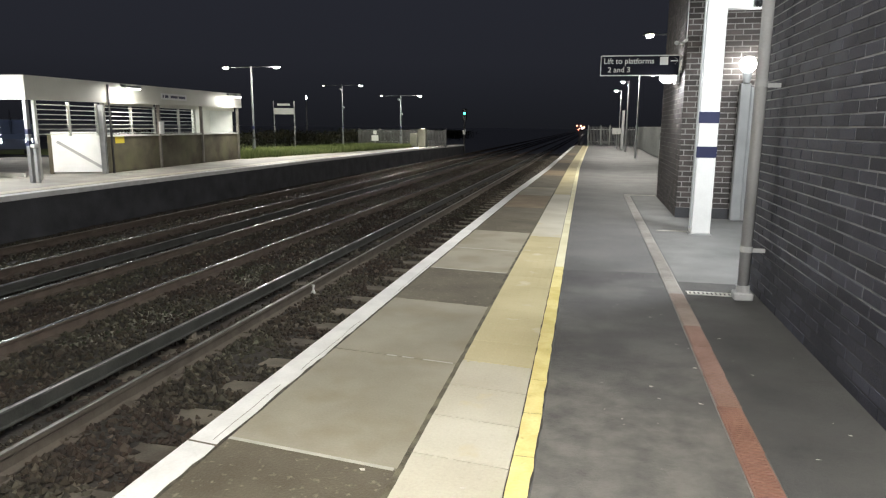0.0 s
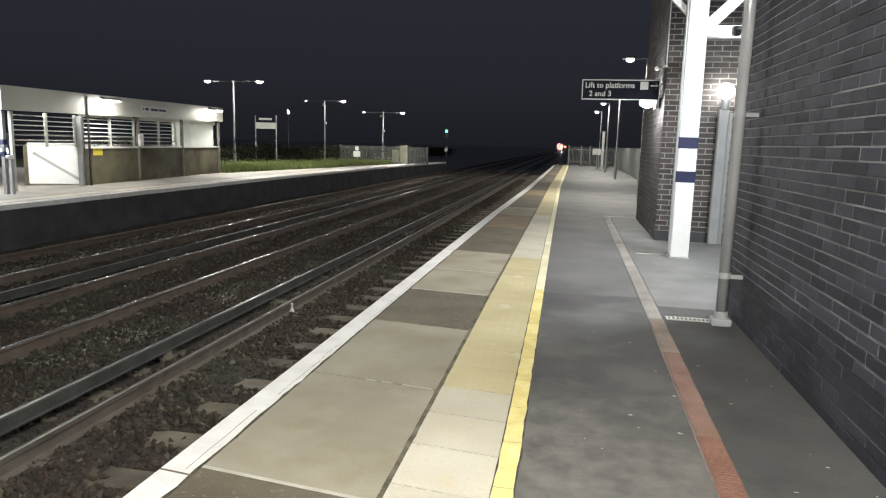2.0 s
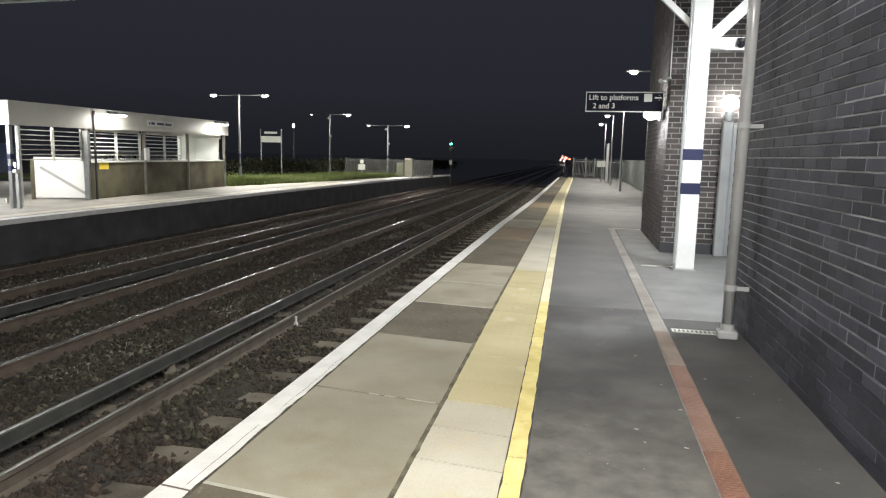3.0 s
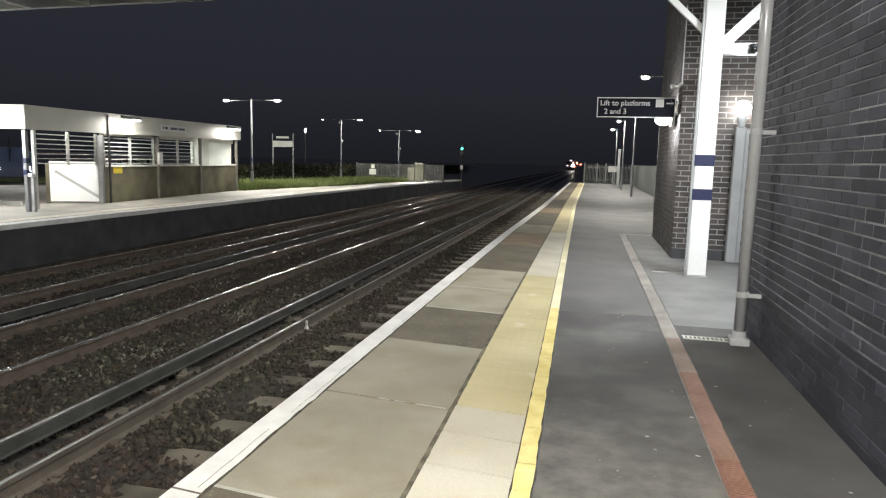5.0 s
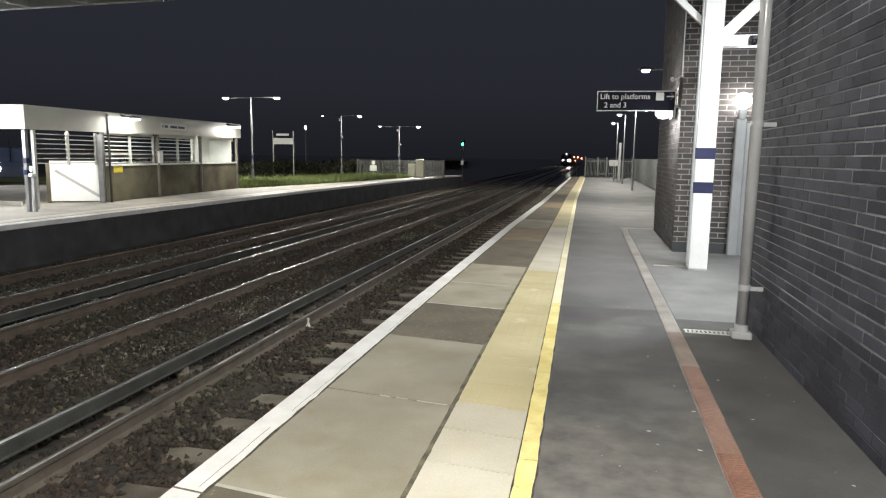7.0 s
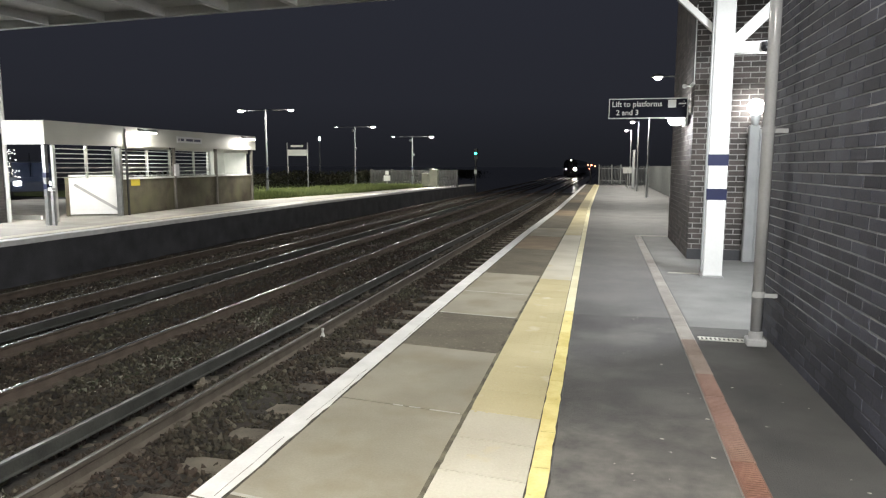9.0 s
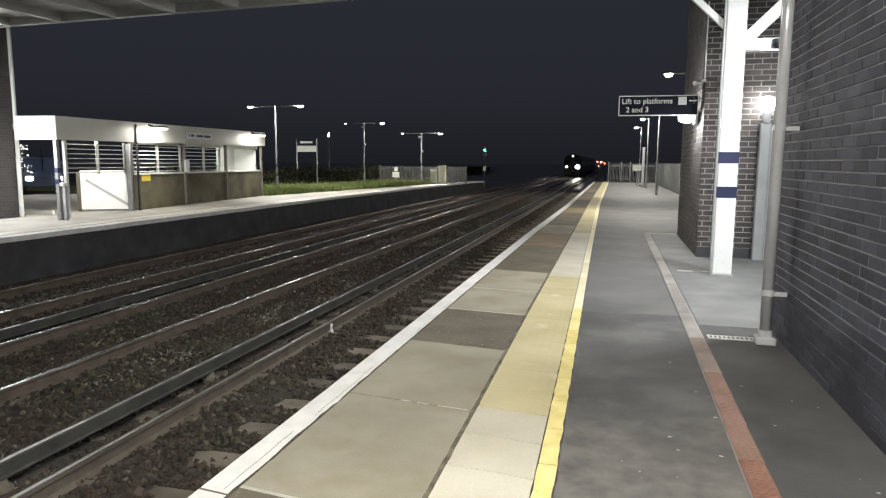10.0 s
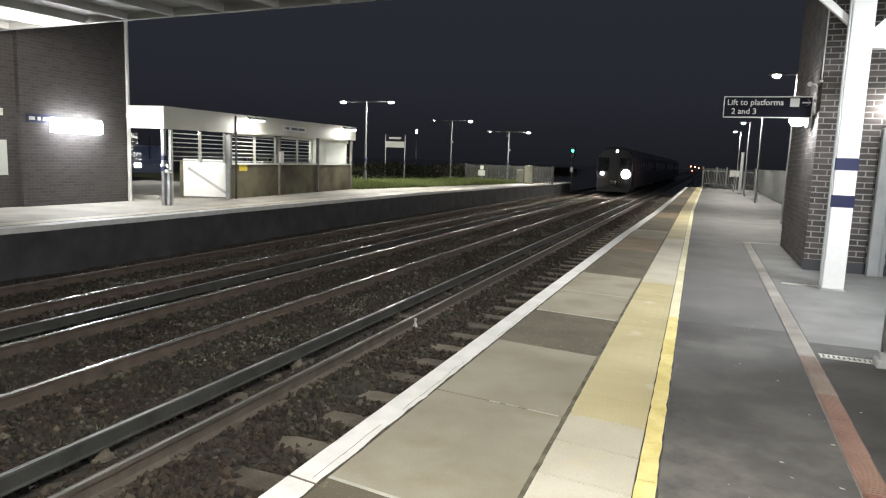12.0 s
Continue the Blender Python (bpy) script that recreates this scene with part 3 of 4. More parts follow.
def lay(owner, base, along, out, courses, mat, depth=0.004):
    """Lays courses on a face: near bricks as parts on shared meshes, the rest joined."""
    along, out, base = Vector(along), Vector(out), Vector(base)
    up = Vector((0, 0, 1))
    shared, verts, faces = {}, [], []
    rng = random.Random(5)
    for a, b, z0, z1, near in courses:
        d = depth + rng.uniform(-0.002, 0.003)
        if near:
            key = round(b - a, 3)
            if key not in shared:
                vs = []
                for w in (0, depth):
                    c = 0.003 if w else 0
                    for s, z in ((c, c), (b - a - c, c), (b - a - c, z1 - z0 - c), (c, z1 - z0 - c)):
                        vs.append(tuple(along * s + up * z + out * w))
                fs = [(4, 5, 6, 7), (0, 1, 5, 4), (1, 2, 6, 5), (2, 3, 7, 6), (3, 0, 4, 7)]
                shared[key] = soup("brick", vs, fs, mat)
            o = part("brick", shared[key], None, owner)
            o.location = base + along * a + up * z0 + out * (d - depth)
        else:
            n = len(verts)
            for w in (0, d):
                c = 0.003 if w else 0
                for s, z in ((a + c, z0 + c), (b - c, z0 + c), (b - c, z1 - c), (a + c, z1 - c)):
                    verts.append(tuple(base + along * s + up * z + out * w))
            faces += [tuple(n + i for i in f) for f in ((4, 5, 6, 7), (0, 1, 5, 4), (1, 2, 6, 5), (2, 3, 7, 6), (3, 0, 4, 7))]
    if verts:
        o = part("brickwork", soup("brickwork", verts, faces, mat), None, owner)
        o["kind"] = "stuff"


# column with two navy bands, braces and beam under the bridge stair
def column():
    t = thing("steel_column", 1.503, 9.74, 0, "white square steel column with two navy bands", "column")
    s = 0.125
    part("shaft", B(-s, -s, 0.02, s, s, 5.0, bevel=0.012), WHITE, t)
    part("base_plate", B(-s - 0.02, -s - 0.02, 0, s + 0.02, s + 0.02, 0.02), GREY, t)
    for z in (1.065, 1.525):
        part("band", B(-s - 0.004, -s - 0.004, z, s + 0.004, s + 0.004, z + 0.15), NAVY, t, "navy painted band")
    part("conduit", R((-s - 0.02, -s + 0.01, 0.1), (-s - 0.02, -s + 0.01, 5.0), 0.016), GREY, t, "thin grey conduit")
    part("beam", B(s, -0.09, 3.0, 2.4, 0.09, 3.14), WHITE, t)
    part("brace", bar(bmesh.new(), (0.0, 0, 3.0), (1.5, 0, 4.5), 0.13, 0.15), WHITE, t)
    # grey in place of white puts this brace in shade
    part("brace", bar(bmesh.new(), (0.04, 0.08, 3.35), (0.04, 1.1, 4.5), 0.10, 0.08), GREY, t, "brace running back, coloured grey to look shaded")
    part("brace", bar(bmesh.new(), (-0.1, 0, 3.3), (-1.1, 0, 4.25), 0.07, 0.08), WHITE, t)
    return t


column()


def dome_camera():
    t = thing("dome_camera", 2.0, 9.62, 3.02, "small dark dome camera under the beam", "camera")
    part("mount", R((0, 0, 0.05), (0, 0, 0.10), 0.05), DARKMETAL, t)
    part("dome", ball(bmesh.new(), (0, 0, 0.03), 0.055), GLASS, t, "", True)


dome_camera()


def downpipe():
    t = thing("drain_pipe", 1.325, 6.00, 0, "tall grey rainwater downpipe with a square shoe", "drainpipe")
    part("pipe", R((0, 0, 0.06), (0.0, 0, 5.1), 0.047, seg=20), PIPE, t, smooth=True)
    part("shoe", B(-0.08, -0.075, 0, 0.08, 0.075, 0.07, bevel=0.012), PIPE, t)
    part("collar", R((0, 0, 0.07), (0, 0, 0.125), 0.057, seg=20), PIPE, t)
    for z in (0.42, 1.79, 3.3):
        part("bracket", B(0.04, -0.02, z, 0.152, 0.005, z + 0.035), PIPE, t, "pale bracket to the wall")
        part("clamp", R((0, 0, z), (0, 0, z + 0.05), 0.052, seg=20), PIPE, t)


downpipe()


def globe_post():
    t = thing("globe_lamp", 2.275, 11.40, 0, "lit white globe lamp on a pale square post", "lamp")
    part("post", B(-0.075, -0.065, 0, 0.075, 0.065, 2.15, bevel=0.01), GREY, t)
    part("frame", B(0.085, -0.02, 0, 0.14, 0.05, 2.1, bevel=0.006), GREY, t, "dull grey side frame")
    part("cone", R((0, -0.05, 2.15), (0, -0.05, 2.31), 0.05, 0.075, seg=16), GREY, t)
    part("globe", ball(bmesh.new(), (0, -0.05, 2.43), 0.125), LIGHT_W, t, "glowing globe", True)


globe_post()
lamp("globe_lamp_light", "POINT", (2.24, 11.14, 2.43), 5, 0.07, COOL)


def tower_light():
    t = thing("bulkhead_light", 1.355, 12.2, 2.27, "lit oval bulkhead light on the tower's side", "wall light")
    part("back_plate", B(-0.05, -0.2, -0.08, 0.0, 0.2, 0.10), GREY, t)
    part("diffuser", ball(bmesh.new(), (-0.17, 0, 0.02), 0.14, 0.95, 1.3, 0.62), LIGHT_W, t, "glowing diffuser", True)


tower_light()
lamp("bulkhead_lamp_light", "POINT", (0.975, 12.2, 2.25), 70, 0.07, COOL)


def spot_camera():
    t = thing("security_camera", 1.345, 11.9, 2.83, "small white camera on a bracket on the tower", "camera")
    part("arm", R((0.03, 0, 0), (-0.05, 0, 0), 0.014), WHITE, t)
    part("head", ball(bmesh.new(), (-0.08, 0, 0), 0.038), WHITE, t)
    part("cable", R((0.02, -0.41, 0.02), (0.02, -0.41, 1.2), 0.010), WHITE, t)
    part("clip", B(0.0, -0.41, -0.02, 0.04, 0.0, 0.015), WHITE, t)


spot_camera()


def lift_sign():
    t = thing("direction_sign", 0.70, 11.95, 2.312, "dark framed direction sign pointing to the lift", "sign")
    w, h = 0.64, 0.335
    part("panel", B(-w, -0.02, 0, w, 0.02, h), SIGN_BLUE, t)
    f = bmesh.new()
    box(f, -w, -0.028, 0, w, 0.028, 0.016), box(f, -w, -0.028, h - 0.016, w, 0.028, h)
    box(f, -w, -0.028, 0.016, -w + 0.014, 0.028, h - 0.016), box(f, w - 0.014, -0.028, 0.016, w, 0.028, h - 0.016)
    part("frame", f, WHITE, t)
    face = lambda x, z: pose(x, -0.023, z, 90, 0, 0)
    writing("letter", "Lift to platforms", 0.125, WHITE, face(-w + 0.05, 0.20), t)
    writing("letter", "2 and 3", 0.125, WHITE, face(-w + 0.12, 0.06), t)
    part("pictogram", B(0.32, -0.024, 0.175, 0.45, -0.021, 0.305), WHITE, t)
    a = B(0.49, -0.024, 0.228, 0.60, -0.021, 0.25)
    bar(a, (0.555, -0.0225, 0.292), (0.61, -0.0225, 0.239), 0.022, 0.003)
    bar(a, (0.555, -0.0225, 0.186), (0.61, -0.0225, 0.239), 0.022, 0.003)
    part("arrow", a, WHITE, t)
    part("bracket", B(w, -0.02, 0.05, w + 0.09, 0.02, 0.09), GREY, t)
    part("bracket", B(w, -0.02, 0.25, w + 0.09, 0.02, 0.29), GREY, t)


lift_sign()


def footbridge():
    t = thing("footbridge", 1.5, 8.15, 3.9, "covered footbridge over the tracks with pale panelled joisted underside", "footbridge", kind="structure", turn=-4.6)
    part("soffit", B(-18, -1.0, 0.14, 2.6, 1.0, 0.30), SOFFIT, t)
    part("edge_beam", B(-18, 1.0, 0.0, 2.6, 1.10, 1.0), SOFFIT, t)
    part("edge_beam", B(-18, -1.10, 0.0, 2.6, -1.0, 1.0), SOFFIT, t)
    j = mesh_of("joist", B(-0.05, -1.0, 0.0, 0.05, 1.0, 0.14), SOFFIT)
    for k in range(16):
        o = part("joist", j, None, t)
        o.location = (-17.2 + 1.22 * k, 0, 0)
    part("roof", B(-18, -1.1, 2.6, 2.6, 1.1, 2.7), GREY, t)
    part("parapet", B(-18, 1.04, 1.0, 2.6, 1.10, 2.6), GREY, t)
    part("parapet", B(-18, -1.10, 1.0, 2.6, -1.04, 2.6), GREY, t)


footbridge()


# ---- drain, grate ----
def drain():
    t = thing("drain_channel", 0, 0, 0, "long drain channel with ribbed covers, red brick colour turning pale", "drain", kind="structure")
    part("kerb", strip(drain_x, lambda y: drain_x(y) + 0.130, 0.0, 0.006, [0, 2, 6, 10, 15.1]), KERB, t)
    ribs = bmesh.new()
    box(ribs, -0.062, -0.245, 0.0, 0.062, 0.245, 0.006)
    for k in range(20):
        box(ribs, -0.052, -0.235 + k * 0.0245, 0.006, 0.052, -0.222 + k * 0.0245, 0.011)
    red, worn, mid, pale = (mesh_of("cover", ribs.copy(), m) for m in (DRAIN, DRAIN_WORN, DRAIN_MID, DRAIN_PALE))
    ribs.free()
    rng = random.Random(21)
    for k in range(30):
        y = 0.25 + 0.5 * k
        x = drain_x(y) + 0.065
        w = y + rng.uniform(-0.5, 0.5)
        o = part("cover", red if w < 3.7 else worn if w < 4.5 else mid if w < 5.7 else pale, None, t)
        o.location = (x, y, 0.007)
    g = thing("floor_grate", 0.88, 6.1, 0.0, "short slotted metal drain grate across the path", "grate")
    part("tray", B(0, -0.05, 0.002, 0.40, 0.05, 0.006), BLACK, g)
    for k in range(11):
        part("slat", B(0.006 + k * 0.0365, -0.045, 0.006, 0.022 + k * 0.0365, 0.045, 0.014), WHITE_DULL, g)
    for y in (-0.052, 0.046):
        part("rim", B(0, y, 0.004, 0.40, y + 0.006, 0.014), WHITE_DULL, g)


drain()


def scraps():
    rng = random.Random(8)
    verts, faces = [], []
    spots = [(0.629, 3.526, 0.014), (0.387, 3.724, 0.015), (0.42, 3.55, 0.012), (0.68, 4.1, 0.012), (1.0, 4.05, 0.012), (1.28, 3.3, 0.014), (0.62, 4.55, 0.012), (1.05, 3.0, 0.012), (-0.45, 2.4, 0.012), (-0.9, 2.45, 0.014), (0.5, 5.2, 0.01), (0.93, 4.75, 0.014)]
    spots += [(rng.uniform(0.1, 1.4), rng.uniform(2, 7), 0.005) for _ in range(34)]
    for x, y, s in spots:
        a, n = rng.uniform(0, 6.28), len(verts)
        for i in range(5):
            q, r = a + i * 1.256, 0.75 * s * rng.uniform(0.5, 1.2)
            verts.append((x + math.cos(q) * r * 1.5, y + math.sin(q) * r, 0.004 + rng.uniform(0, 0.006)))
        faces.append(tuple(n + i for i in range(5)))
    tagged(new("litter_scraps", soup("litter_scraps", verts, faces, LEAFLET)), "small pale scraps and dead leaves on the asphalt", "litter", kind="stuff")


scraps()


# ---- lamps on the near platform ----
POLE = material("dull_grey_pole", (0.10, 0.108, 0.115), (0.17, 0.18, 0.188), 0.5, 0.3, scale=4, grain=40, bump=0.05)


def platform_lamp(reach):
    t = thing("street_lamp", 0, 0, 0, "slim grey platform lamp post with one lit lantern", "street lamp", "lamps along the near platform")
    part("pole", R((0, 0, 0), (0, 0, 4.15), 0.045, 0.034), GALV, t)
    part("sleeve", R((0, 0, 0), (0, 0, 1.1), 0.06), GALV, t)
    part("arm", R((0, 0, 4.12), (0.09 - reach, 0, 4.12), 0.025), GALV, t)
    h = bmesh.new()
    bmesh.ops.create_cone(h, cap_ends=True, segments=14, radius1=0.17, radius2=0.09, depth=0.09, matrix=pose(-reach, 0, 4.15) @ Matrix.Diagonal((1.3, 0.75, 1, 1)))
    part("lantern", h, GALV, t)
    part("diffuser", ball(bmesh.new(), (-reach, 0, 4.08), 0.10, 1.1, 0.9, 0.55), LIGHT_FAR, t, "glowing diffuser", True)
    return t


platform_lamp(0.52).matrix_world = pose(1.98, 21.0, 0)
short_arm = platform_lamp(0.36)
short_arm.matrix_world = pose(2.0, 33.5, 0)
for x, y in ((1.91, 42.0), (1.85, 52.0)):
    copy_thing(short_arm, pose(x, y, 0))
for x, y in ((1.46, 21.0), (1.64, 33.5), (1.55, 42.0), (1.49, 52.0)):
    lamp("lantern_light", "AREA", (x, y, 4.0), 350, 0.25, WARM)


# ---- fences on the near platform ----
def board_fence():
    t = thing("board_fence", 0, 0, 0, "weathered grey boarded fence behind the platform", "fence")
    bm = mesh_of("board", B(-0.015, -0.07, 0.05, 0.015, 0.07, 1.45), FENCE)
    for k in range(250):
        y = 15.4 + 0.15 * k
        o = part("board", bm, None, t)
        o.location = (3.1, y, 0)
    for k in range(13):
        part("post", B(3.12, 15.3 + 3 * k, 0, 3.22, 15.4 + 3 * k, 1.5), GALV, t)
    part("capping", B(3.07, 15.3, 1.452, 3.14, 52.9, 1.50), FENCE, t)
    part("rail", B(3.116, 15.3, 0.4, 3.15, 52.9, 0.48), GALV, t)
    part("rail", B(3.116, 15.3, 1.15, 3.15, 52.9, 1.23), GALV, t)


board_fence()


def end_fence():
    t = thing("end_fence", 0, 55.2, 0, "grey palisade fence and gate across the platform end", "fence")
    pm = mesh_of("pale", B(-0.03, -0.01, 0.05, 0.03, 0.01, 1.5), FENCE_DARK)
    for k in range(32):
        o = part("pale", pm, None, t)
        o.location = (-0.35 + 0.11 * k, 0, 0)
    for x in (-0.42, 0.55, 1.25, 3.2):
        part("post", B(x - 0.05, -0.05, 0, x + 0.05, 0.05, 1.6), FENCE, t)
    for z in (0.3, 1.25):
        part("rail", B(-0.42, 0.012, z, 3.2, 0.05, z + 0.06), GALV, t)
    part("gate_frame", B(0.6, -0.04, 0.2, 1.2, -0.015, 0.27), FENCE, t)
    part("gate_frame", B(0.6, -0.04, 1.25, 1.2, -0.015, 1.32), FENCE, t)
    part("gate_brace", bar(bmesh.new(), (0.6, -0.03, 0.27), (1.2, -0.03, 1.25), 0.03, 0.05), FENCE_DARK, t)
    n = thing("notice_board", 1.55, 47.4, 0, "small pale notice board on a post", "notice board")
    part("post", R((0, 0, 0), (0, 0, 1.2), 0.035), GALV, n)
    part("board", B(-0.32, -0.03, 1.0, 0.32, -0.01, 1.4), WHITE_DULL, n)
    p = thing("thick_post", 1.85, 46.0, 0, "stout grey post beside the fence", "post")
    part("post", B(-0.09, -0.09, 0, 0.09, 0.09, 2.5, bevel=0.02), GALV, p)
    part("cap", B(-0.105, -0.105, 2.5, 0.105, 0.105, 2.54), GALV, p)


end_fence()


def red_signal():
    t = thing("red_signal", -1.25, 63.0, -1.12, "lit red signal cluster beyond the platform end", "signal")
    part("post", R((0, 0, 0), (0, 0, 2.7), 0.06), DARKMETAL, t)
    part("crossbar", B(-0.35, -0.04, 2.55, 0.5, 0.04, 2.63), DARKMETAL, t)
    for x, z, s in ((-0.25, 2.70, 0.06), (0.08, 2.68, 0.07), (0.40, 2.58, 0.06), (-0.12, 2.35, 0.045)):
        hd = part("signal_head", R((x, 0.1, z), (x, -0.06, z), s + 0.05, seg=12), DARKMETAL, t)
        part("lens", R((x, -0.06, z), (x, -0.075, z), s, seg=12), RED, hd, "glowing red lens")


red_signal()


# ---- far platform ----
def fedge(y):
    return lerp(((-20, -11.35), (12, -11.35), (26, -11.45), (40, -11.05), (49, -10.4), (53, -10.05)), y)


FYS = [-8, 2, 12, 20, 26, 33, 40, 49, 53]
setting("platform_far", strip(lambda y: -40, lambda y: fedge(y) - 0.05, -1.2, -0.02, FYS), FACE, "opposite station platform with a dark brick face", "platform")
setting("far_paving", strip(lambda y: lerp(((24, -24), (27, -14.5), (34, -13.4), (49, -11.2), (53, -10.6)), y), lambda y: fedge(y) - 0.32, -0.019, 0.0, FYS[:4] + [24, 27, 33, 40, 49, 53]), FARPAVE, "pale paving of the opposite platform", "pavement")
setting("far_edge_line", strip(lambda y: fedge(y) - 0.32, lambda y: fedge(y) + 0.02 * math.sin(3 * y), -0.1, 0.006, [-8 + 0.5 * k for k in range(123)]), WHITE_LINE, "worn white edge of the opposite platform", "platform line")


setting("far_joint", strip(lambda y: fedge(y) - 0.40, lambda y: fedge(y) - 0.34, 0.0, 0.002, FYS), JOINT, "dark joint behind the opposite platform's edge", "pavement")
setting("far_tactile", strip(lambda y: fedge(y) - 0.82, lambda y: fedge(y) - 0.42, 0.0, 0.004, FYS), TACTILE_PALE, "pale tactile strip of the opposite platform", "pavement")


def grass_patch():
    rng = np.random.default_rng(9)
    verts, faces = [], []
    for k in range(42000):
        y = rng.uniform(26.2, 48.5)
        x1 = lerp(((24, -14.6), (27, -14.4), (34, -13.3), (49, -11.7)), y)
        x = x1 + 0.25 * noise.noise((y * 0.9, 0, 5)) + 0.1 - abs(rng.normal(0, 1)) * 2.2
        hgt = rng.uniform(0.10, 0.34) * (0.5 + 0.8 * noise.noise((x * 0.6, y * 0.6, 1)) ** 2 + 0.35)
        a, lean = rng.uniform(0, 6.28), rng.uniform(-0.12, 0.12, 2)
        c, s = 0.02 * math.cos(a), 0.02 * math.sin(a)
        n = len(verts)
        verts += [(x - c, y - s, -0.03), (x + c, y + s, -0.03), (x + lean[0], y + lean[1], hgt)]
        faces.append((n, n + 1, n + 2))
    tagged(new("grass", soup("grass", verts, faces, GRASS)), "rough green grass behind the opposite platform", "grass", kind="stuff")
    setting("grass_bank", strip(lambda y: -30, lambda y: lerp(((24, -14.6), (27, -14.4), (34, -13.3), (49, -11.7)), y), -0.021, 0.003, [26.2, 27, 34, 40, 49]), GRASS, "grassy bank behind the opposite platform", "grass")


grass_patch()


def hedge():
    rng = np.random.default_rng(3)
    verts, faces = [], []
    for k in range(26000):
        y = rng.uniform(27, 75)
        x = -20.5 - 0.06 * (y - 27) + rng.normal(0, 0.7) + 0.19 * (y - 27)
        top = 0.95 + 0.45 * noise.noise((y * 0.35, 0, 7)) + 0.25 * noise.noise((y * 1.3, 0, 2))
        z = top * rng.random() ** 0.6
        p = np.array([x, y, z]) + rng.normal(0, 0.05, (3, 3))
        n = len(verts)
        verts += [tuple(q) for q in p]
        faces.append((n, n + 1, n + 2))
    tagged(new("hedge", soup("hedge", verts, faces, LEAF)), "dark bramble hedge behind the grass", "hedge", kind="stuff")


hedge()


def double_lamp(x, y, bright, top=4.2):
    t = thing("street_lamp", x, y, 0, "tall grey platform lamp post with two lit lanterns", "street lamp", "lamps along the opposite platform")
    part("pole", R((0, 0, 0), (0, 0, top), 0.05, 0.038), POLE, t)
    part("sleeve", R((0, 0, 0), (0, 0, 0.75), 0.08, 0.07), POLE, t)
    part("band", R((0, 0, 0.75), (0, 0, 0.86), 0.073), BLACK, t, "black band")
    part("band", R((0, 0, 1.25), (0, 0, 1.36), 0.066), NAVY, t, "dark band")
    if not bright:
        for z, d in ((top - 0.35, -0.1), (top * 0.62, 0.09)):
            part("loudspeaker", B(d - 0.09, -0.12, z, d + 0.05, 0.06, z + 0.14, bevel=0.02), POLE, t, "small grey loudspeaker")
    part("crossarm", R((-1.1, 0, top - 0.05), (1.1, 0, top - 0.02), 0.022), POLE, t)
    for sx, m in ((-1.35, LIGHT_FAR if bright else LIGHT_DIM), (1.35, LIGHT_FAR)):
        h = bmesh.new()
        bmesh.ops.create_cone(h, cap_ends=True, segments=14, radius1=0.18, radius2=0.09, depth=0.08, matrix=pose(sx, 0, top) @ Matrix.Diagonal((1.25, 0.7, 1, 1)))
        ln = part("lantern", h, POLE, t)
        part("diffuser", ball(bmesh.new(), (sx, 0, top - 0.06), 0.125 if m is LIGHT_FAR else 0.07, 1.15, 0.9, 0.45), m, ln, "glowing diffuser", True)
    for sx in (-1.35, 1.35) if bright else (1.35,):
        lamp("lantern_light", "AREA", (x + sx, y, top - 0.24), 300, 0.25, WARM)
        lamp("lantern_glow", "POINT", (x + sx, y, top - 0.17), 480 if bright else 300, 0.045, WARM)


double_lamp(-16.25, 30.4, True)
double_lamp(-16.9, 44.2, False, 4.15)
double_lamp(-12.87, 44.6, False, 3.47)


def name_board():
    t = thing("station_sign", -18.25, 38.0, 0, "station name board on two grey posts", "sign")
    for x in (-0.66, 0.66):
        part("post", R((x, 0, 0), (x, 0, 2.85), 0.04), GALV, t)
    part("board", B(-0.64, -0.03, 2.06, 0.64, 0.03, 2.42), WHITE_DULL, t)
    part("header", B(-0.66, -0.035, 2.42, 0.66, 0.035, 2.84), SIGN_BLUE, t, "dark header panel")
    part("lettering", B(-0.42, -0.04, 2.57, 0.40, -0.036, 2.69), WHITE_DULL, t)


name_board()


def mesh_fence():
    t = thing("palisade_fence", 0, 45.3, 0, "grey palisade fence round the cabinets", "fence")
    pm = mesh_of("pale", B(-0.035, -0.01, 0.03, 0.035, 0.01, 1.16), FENCE_DARK)
    for k in range(58):
        o = part("pale", pm, None, t)
        o.location = (-16.1 + 0.108 * k, 0, 0)
    for k in range(5):
        part("post", B(-16.15 + 1.56 * k, -0.05, 0, -16.05 + 1.56 * k, 0.05, 1.22), FENCE_DARK, t)
    for z in (0.25, 0.95):
        part("rail", B(-16.1, 0.012, z, -9.85, 0.05, z + 0.05), FENCE_DARK, t)
    for x, w, h in ((-11.95, 0.24, 0.95), (-11.35, 0.28, 1.25)):
        c = thing("equipment_cabinet", x, 44.7, 0, "beige steel equipment cabinet by the fence", "cabinet", "cabinets by the fence")
        part("body", B(-w, -0.2, 0.06, w, 0.2, h, bevel=0.015), CABINET, c)
        part("door", B(-w + 0.03, -0.215, 0.12, w - 0.03, -0.2, h - 0.06), CABINET, c)
        part("plinth", B(-w, -0.2, 0, w, 0.2, 0.06), FENCE, c)
    n = thing("notice_board", -14.8, 44.9, 0, "small white notice boards on a fence", "notice board")
    part("board", B(-0.25, -0.03, 0.4, 0.25, -0.01, 0.78), WHITE_DULL, n)
    part("board", B(-0.12, -0.03, 0.84, 0.12, -0.01, 1.1), WHITE_DULL, n)
    part("post", B(-0.03, 0.0, 0, 0.03, 0.04, 1.12), GALV, n)


mesh_fence()


